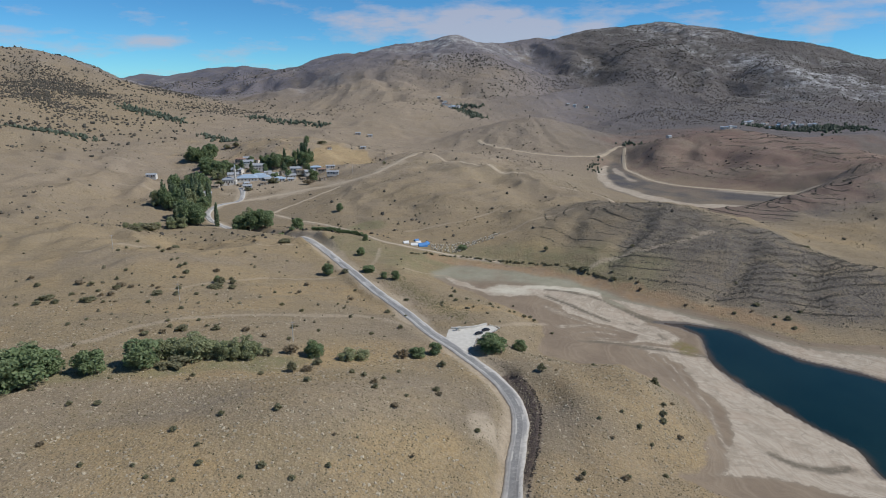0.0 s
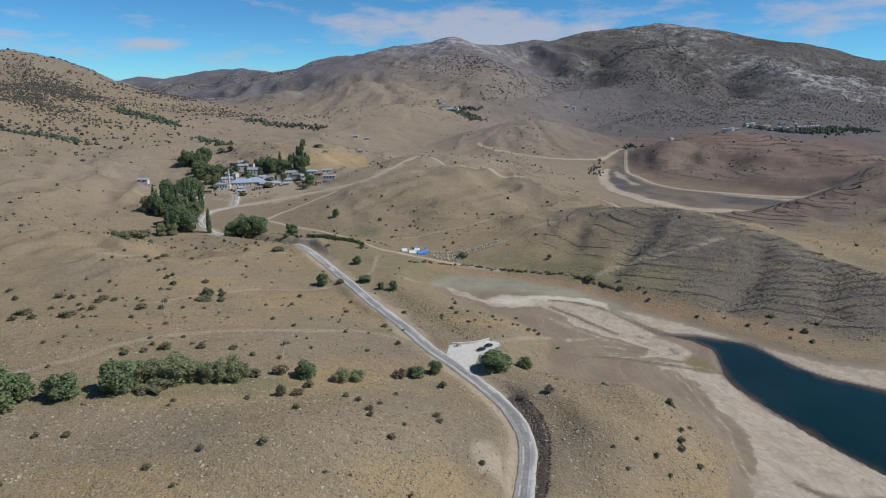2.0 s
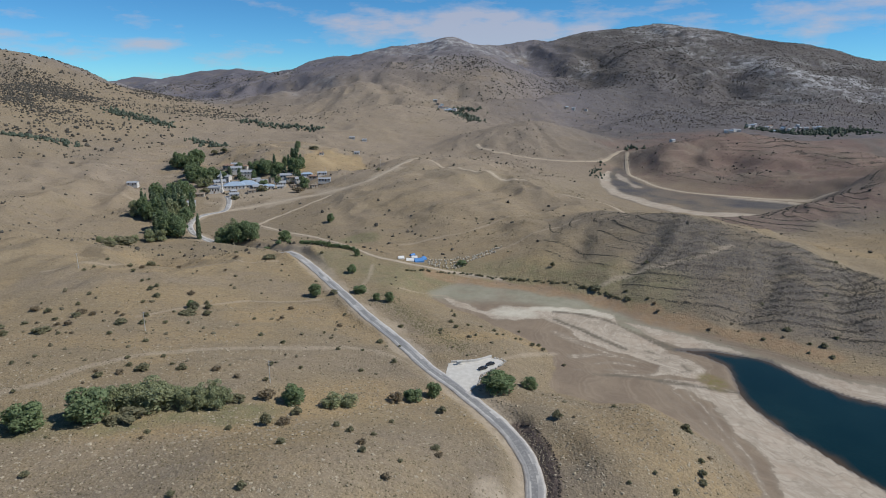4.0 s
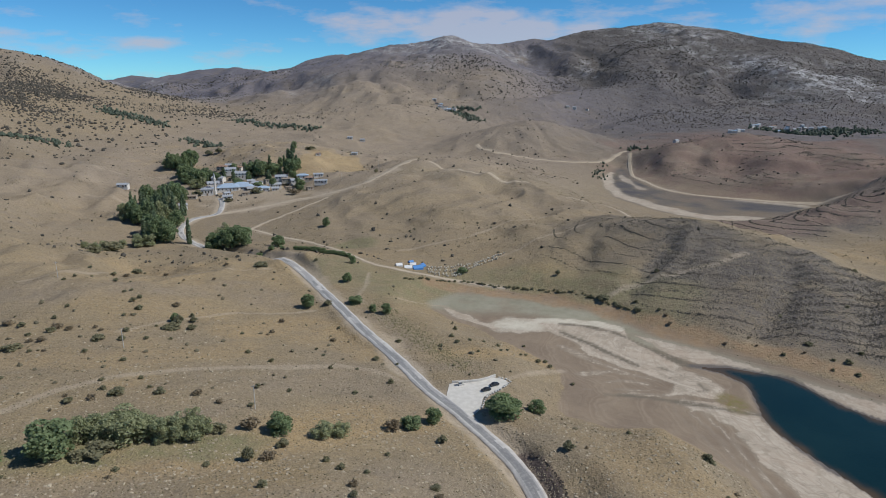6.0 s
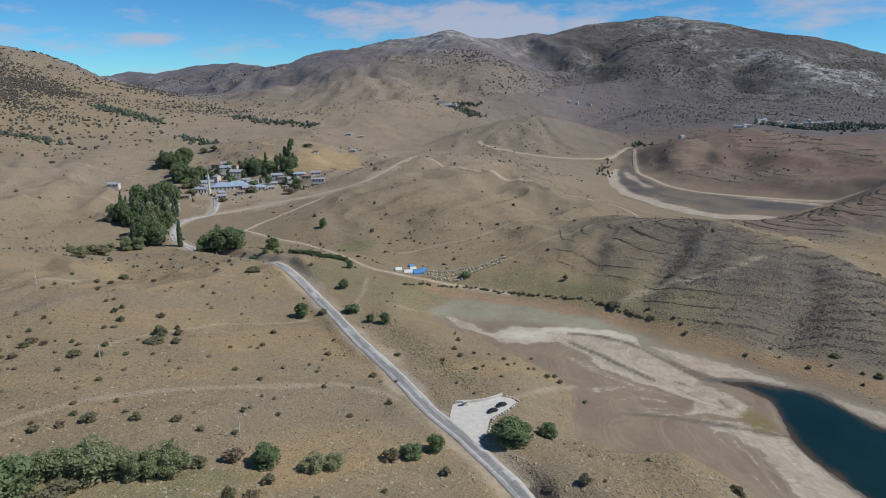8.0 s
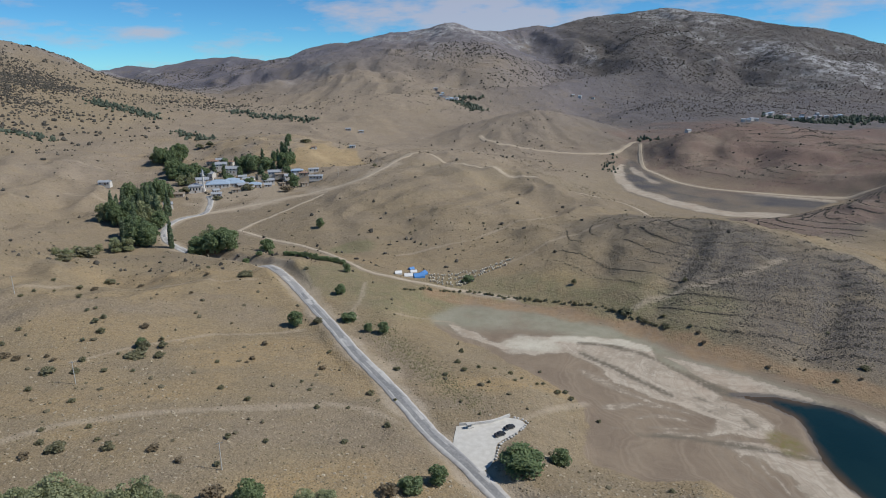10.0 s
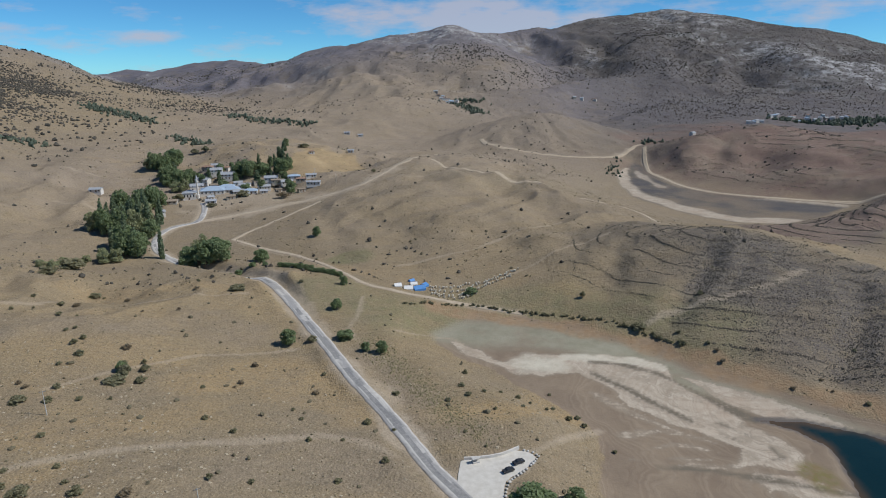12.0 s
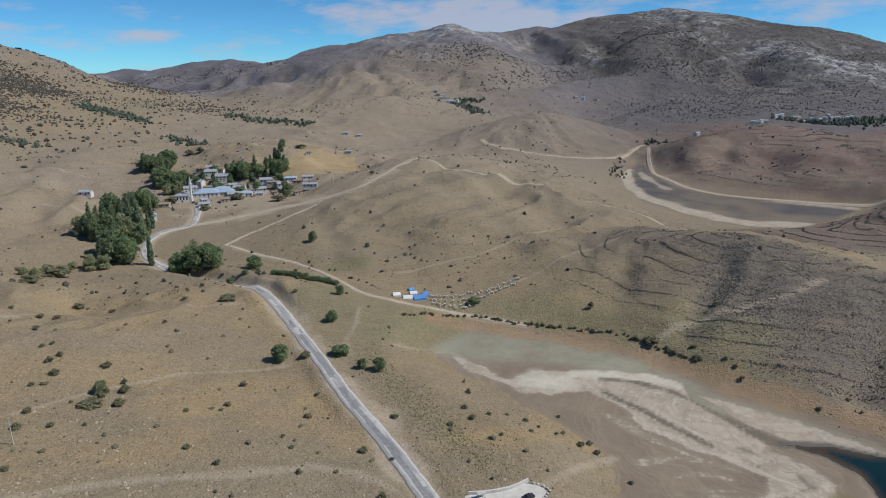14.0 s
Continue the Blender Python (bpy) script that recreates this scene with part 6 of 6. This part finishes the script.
wall_line = curve_points([(4, 272.5), (9, 273), (15, 274.5), (21, 278)], 1.2)
low_wall = tagged(new("low_wall"), "low curved white concrete wall round the gravel", "wall")
wall_bm = bmesh.new()
for (ax, ay), (bx, by) in zip(wall_line[:-1], wall_line[1:]):
    n = math.hypot(bx - ax, by - ay)
    ox, oy = -(by - ay) / n * 0.22, (bx - ax) / n * 0.22
    v = [wall_bm.verts.new((px + s * ox, py + s * oy, height(px, py) + z)) for px, py in ((ax, ay), (bx, by)) for s in (-1, 1) for z in (-0.3, 1.15)]
    for f in ((0, 1, 5, 4), (2, 6, 7, 3), (1, 3, 7, 5), (0, 4, 6, 2), (0, 2, 3, 1), (4, 5, 7, 6)):
        wall_bm.faces.new([v[q] for q in f])
part("wall", wall_bm, M_PLASTER, low_wall)

fountain = tagged(new("fountain"), "small white roadside fountain with a trough", "fountain")
part("back", box(-1.6, 1.6, 0.5, 0.9, -0.3, 2.2, 0.05), M_PLASTER, fountain)
part("canopy", box(-1.8, 1.8, -0.7, 1.0, 2.2, 2.4, 0.04), M_CONCRETE, fountain)
part("trough", box(-1.5, 1.5, -0.5, 0.45, -0.2, 0.7, 0.05), M_CONCRETE, fountain)
fountain.matrix_basis = pose(7.5, 271, height(7.5, 271) + 0.2, 0, 0, 20) @ Matrix.Scale(0.72, 4)

random.seed(8)
for x, y in [(23.6, 276.6), (26, 275), (25.6, 272.6), (24.2, 270.4), (21, 266.4), (19, 264.4), (17.2, 262.6), (15.8, 260), (14.9, 257), (14.2, 254), (22.5, 277), (25, 276), (26.5, 274), (25, 271.5), (23.5, 269.5), (22, 267.5), (20, 265.5), (18, 263.5), (16.4, 261.5), (15.2, 258.5), (14.6, 255.5)]:
    bm = bmesh.new()
    bmesh.ops.create_icosphere(bm, subdivisions=2, radius=0.6)
    for v in bm.verts:
        v.co *= 1 + 0.22 * noise.noise(v.co * 2.3 + Vector((x, y, 0)))
        v.co.z *= 0.7
    me = bpy.data.meshes.new("boulder")
    bm.to_mesh(me)
    bm.free()
    me.materials.append(M_CONCRETE)
    s = random.uniform(0.6, 1.0)
    tagged(new("boulder", me), "pale pinkish boulder edging the gravel lay-by", "boulder", group="edging boulders").matrix_basis = pose(x, y, height(x, y) + 0.38, 0, 0, random.uniform(0, 360)) @ Matrix.Diagonal((s, s, s, 1))


def parked_car(x, y, turn):
    """A dark saloon: body, cabin glass, bonnet line, wheels, lamps."""
    root = tagged(new("car"), "dark parked car on white gravel", "car", group="parked cars")
    prof = [(-2.15, 0.35), (-2.2, 0.75), (-2.0, 0.98), (-1.2, 1.04), (-0.7, 1.48), (0.75, 1.5), (1.35, 1.08), (2.1, 0.98), (2.2, 0.6), (2.1, 0.35)]
    bm = bmesh.new()
    sides = [[bm.verts.new((px, s * (0.86 if pz < 1.2 else 0.7), pz)) for px, pz in prof] for s in (-1, 1)]
    bm.faces.new(sides[0])
    bm.faces.new(sides[1][::-1])
    for k in range(len(prof)):
        q = (k + 1) % len(prof)
        bm.faces.new((sides[0][k], sides[1][k], sides[1][q], sides[0][q]))
    bmesh.ops.recalc_face_normals(bm, faces=bm.faces)
    body = part("body", bm, M_CAR, root)
    for name, quad in (("windscreen", [(0.78, -0.66, 1.475), (0.78, 0.66, 1.475), (1.33, 0.76, 1.11), (1.33, -0.76, 1.11)]), ("rear_window", [(-0.72, -0.66, 1.455), (-0.72, 0.66, 1.455), (-1.17, 0.76, 1.08), (-1.17, -0.76, 1.08)])):
        bm = bmesh.new()
        up = Vector((0.25 if quad[0][0] > 0 else -0.25, 0, 0.3)).normalized() * 0.02
        lo, hi = [bm.verts.new(q) for q in quad], [bm.verts.new(Vector(q) + up) for q in quad]
        bm.faces.new(hi)
        bm.faces.new(lo[::-1])
        for k in range(4):
            bm.faces.new((lo[k], lo[(k + 1) % 4], hi[(k + 1) % 4], hi[k]))
        part(name, bm, M_PANE, body, "dark glass")
    for s in (-1, 1):
        part("side_window", box(-0.75, 0.85, s * 0.80 - 0.03, s * 0.80 + 0.03, 1.1, 1.38), M_PANE, body, "dark glass")
        part("headlight", box(2.12, 2.22, s * 0.62 - 0.16, s * 0.62 + 0.16, 0.66, 0.8), M_METAL, body)
        part("tail_light", box(-2.22, -2.1, s * 0.66 - 0.13, s * 0.66 + 0.13, 0.72, 0.88), M_TILE_ROOF, body)
        for px in (-1.35, 1.35):
            wheel = part("wheel", turned([(0.2, -0.1), (0.33, -0.1), (0.33, 0.1), (0.2, 0.1)], 14), M_TYRE, root)
            wheel.matrix_basis = pose(px, s * 0.8, 0.33, 90, 0, 0)
            part("rim", turned([(0.19, -0.11), (0.19, 0.11)], 10), M_METAL, wheel)
    root.matrix_basis = pose(x, y, height(x, y) + 0.26, 0, 0, turn) @ Matrix.Scale(0.84, 4)


parked_car(16.6, 266.6, 28)
parked_car(20.0, 270.6, 28)


# herders' camp: tents and rows of pale boxes
def tent(x, y, w, d, h, turn, material, label):
    root = tagged(new("tent"), label, "tent", group="tents of the camp")
    bm = bmesh.new()
    ring = [(-d / 2, 0), (-d / 2, h * 0.45), (0, h), (d / 2, h * 0.45), (d / 2, 0)]
    ends = [[bm.verts.new((sx * w / 2, py, pz)) for py, pz in ring] for sx in (-1, 1)]
    bm.faces.new(ends[0])
    bm.faces.new(ends[1][::-1])
    for k in range(4):
        bm.faces.new((ends[0][k], ends[1][k], ends[1][k + 1], ends[0][k + 1]))
    part("canopy", bm, material, root)
    part("flap", box(w / 2 + 0.01, w / 2 + 0.06, -d * 0.2, d * 0.2, 0, h * 0.5), M_WOOD, root, "open dark tent flap")
    part("ridge_pole", box(-w / 2 - 0.3, w / 2 + 0.3, -0.05, 0.05, h, h + 0.1), M_WOOD, root)
    root.matrix_basis = pose(x, y, min(height(x + q, y) for q in (-w / 2, 0, w / 2)) - 0.05, 0, 0, turn)


for x, y, w, d, h, turn, mat, label in [(-26, 437, 4, 3.4, 2.3, 15, M_CANVAS, "small white canvas tent on dry ground"), (-20, 435, 5, 4, 2.6, 5, M_CANVAS, "white canvas tent beside blue shelters"), (-14.5, 437, 6.5, 5, 2.7, 25, M_TARP, "blue tarpaulin shelter of a camp"), (-12, 442, 5, 4, 2.4, 60, M_TARP, "blue tarpaulin shelter of a camp"), (-17.5, 444, 4, 3, 2.2, 10, M_CANVAS, "white canvas tent beside blue shelters"), (-19, 449, 3.4, 2.6, 2.0, 40, M_TARP, "small blue tarpaulin shelter")]:
    tent(x, y, w, d, h, turn, mat, label)

# lidded boxes stand for the pale specks beside the tents
speck_box = tagged(new("beehive"), "small pale lidded box on the slope", "beehive", group="beehives of the camp")
part("body", box(-0.32, 0.32, -0.28, 0.28, 0.1, 0.85, 0.02), M_SPECK_BOX, speck_box)
part("lid", box(-0.37, 0.37, -0.33, 0.33, 0.852, 1.0, 0.02), M_SPECK_BOX, speck_box)
part("stand", box(-0.28, 0.28, -0.24, 0.24, -0.15, 0.098), M_WOOD, speck_box)
random.seed(12)
rows_of_boxes = [[(-8, 436), (6, 436), (18, 446), (30, 452), (42, 459)], [(-7, 431), (6, 430), (20, 441), (38, 452)], [(-6, 428), (8, 426), (16, 434)], [(-8, 441), (4, 442), (14, 448)], [(22, 446), (40, 457)]]
first = True
for line in rows_of_boxes:
    for x, y in curve_points(line, 1.25):
        if random.random() < 0.85:
            x, y = x + random.uniform(-0.9, 0.9), y + random.uniform(-1.3, 1.3)
            m = pose(x, y, height(x, y) + 0.02, 0, 0, random.uniform(-40, 40)) @ Matrix.Scale(1.05, 4)
            if first:
                speck_box.matrix_basis, first = m, False
            else:
                copy_thing(speck_box, m)


# power poles
def power_pole(x, y, tall):
    root = tagged(new("power_pole"), "slim weathered power pole on the slope", "pole", group="power poles")
    part("shaft", turned([(0.16, -0.5), (0.1, tall)], 8), M_CONCRETE, root)
    arm = part("crossarm", box(-0.9, 0.9, -0.06, 0.06, tall - 0.5, tall - 0.38), M_METAL, root)
    for px in (-0.8, 0, 0.8):
        part("insulator", turned([(0.05, tall - 0.379), (0.07, tall - 0.28), (0.03, tall - 0.18)], 6), M_PANE, arm).location = (px, 0, 0)
    root.matrix_basis = pose(x, y, height(x, y), 0, 0, 30)


for x, y in [(-125, 284), (-197, 365), (-60, 236), (-128, 742), (-100, 700), (-68, 760)]:
    power_pole(x, y, 8.5)
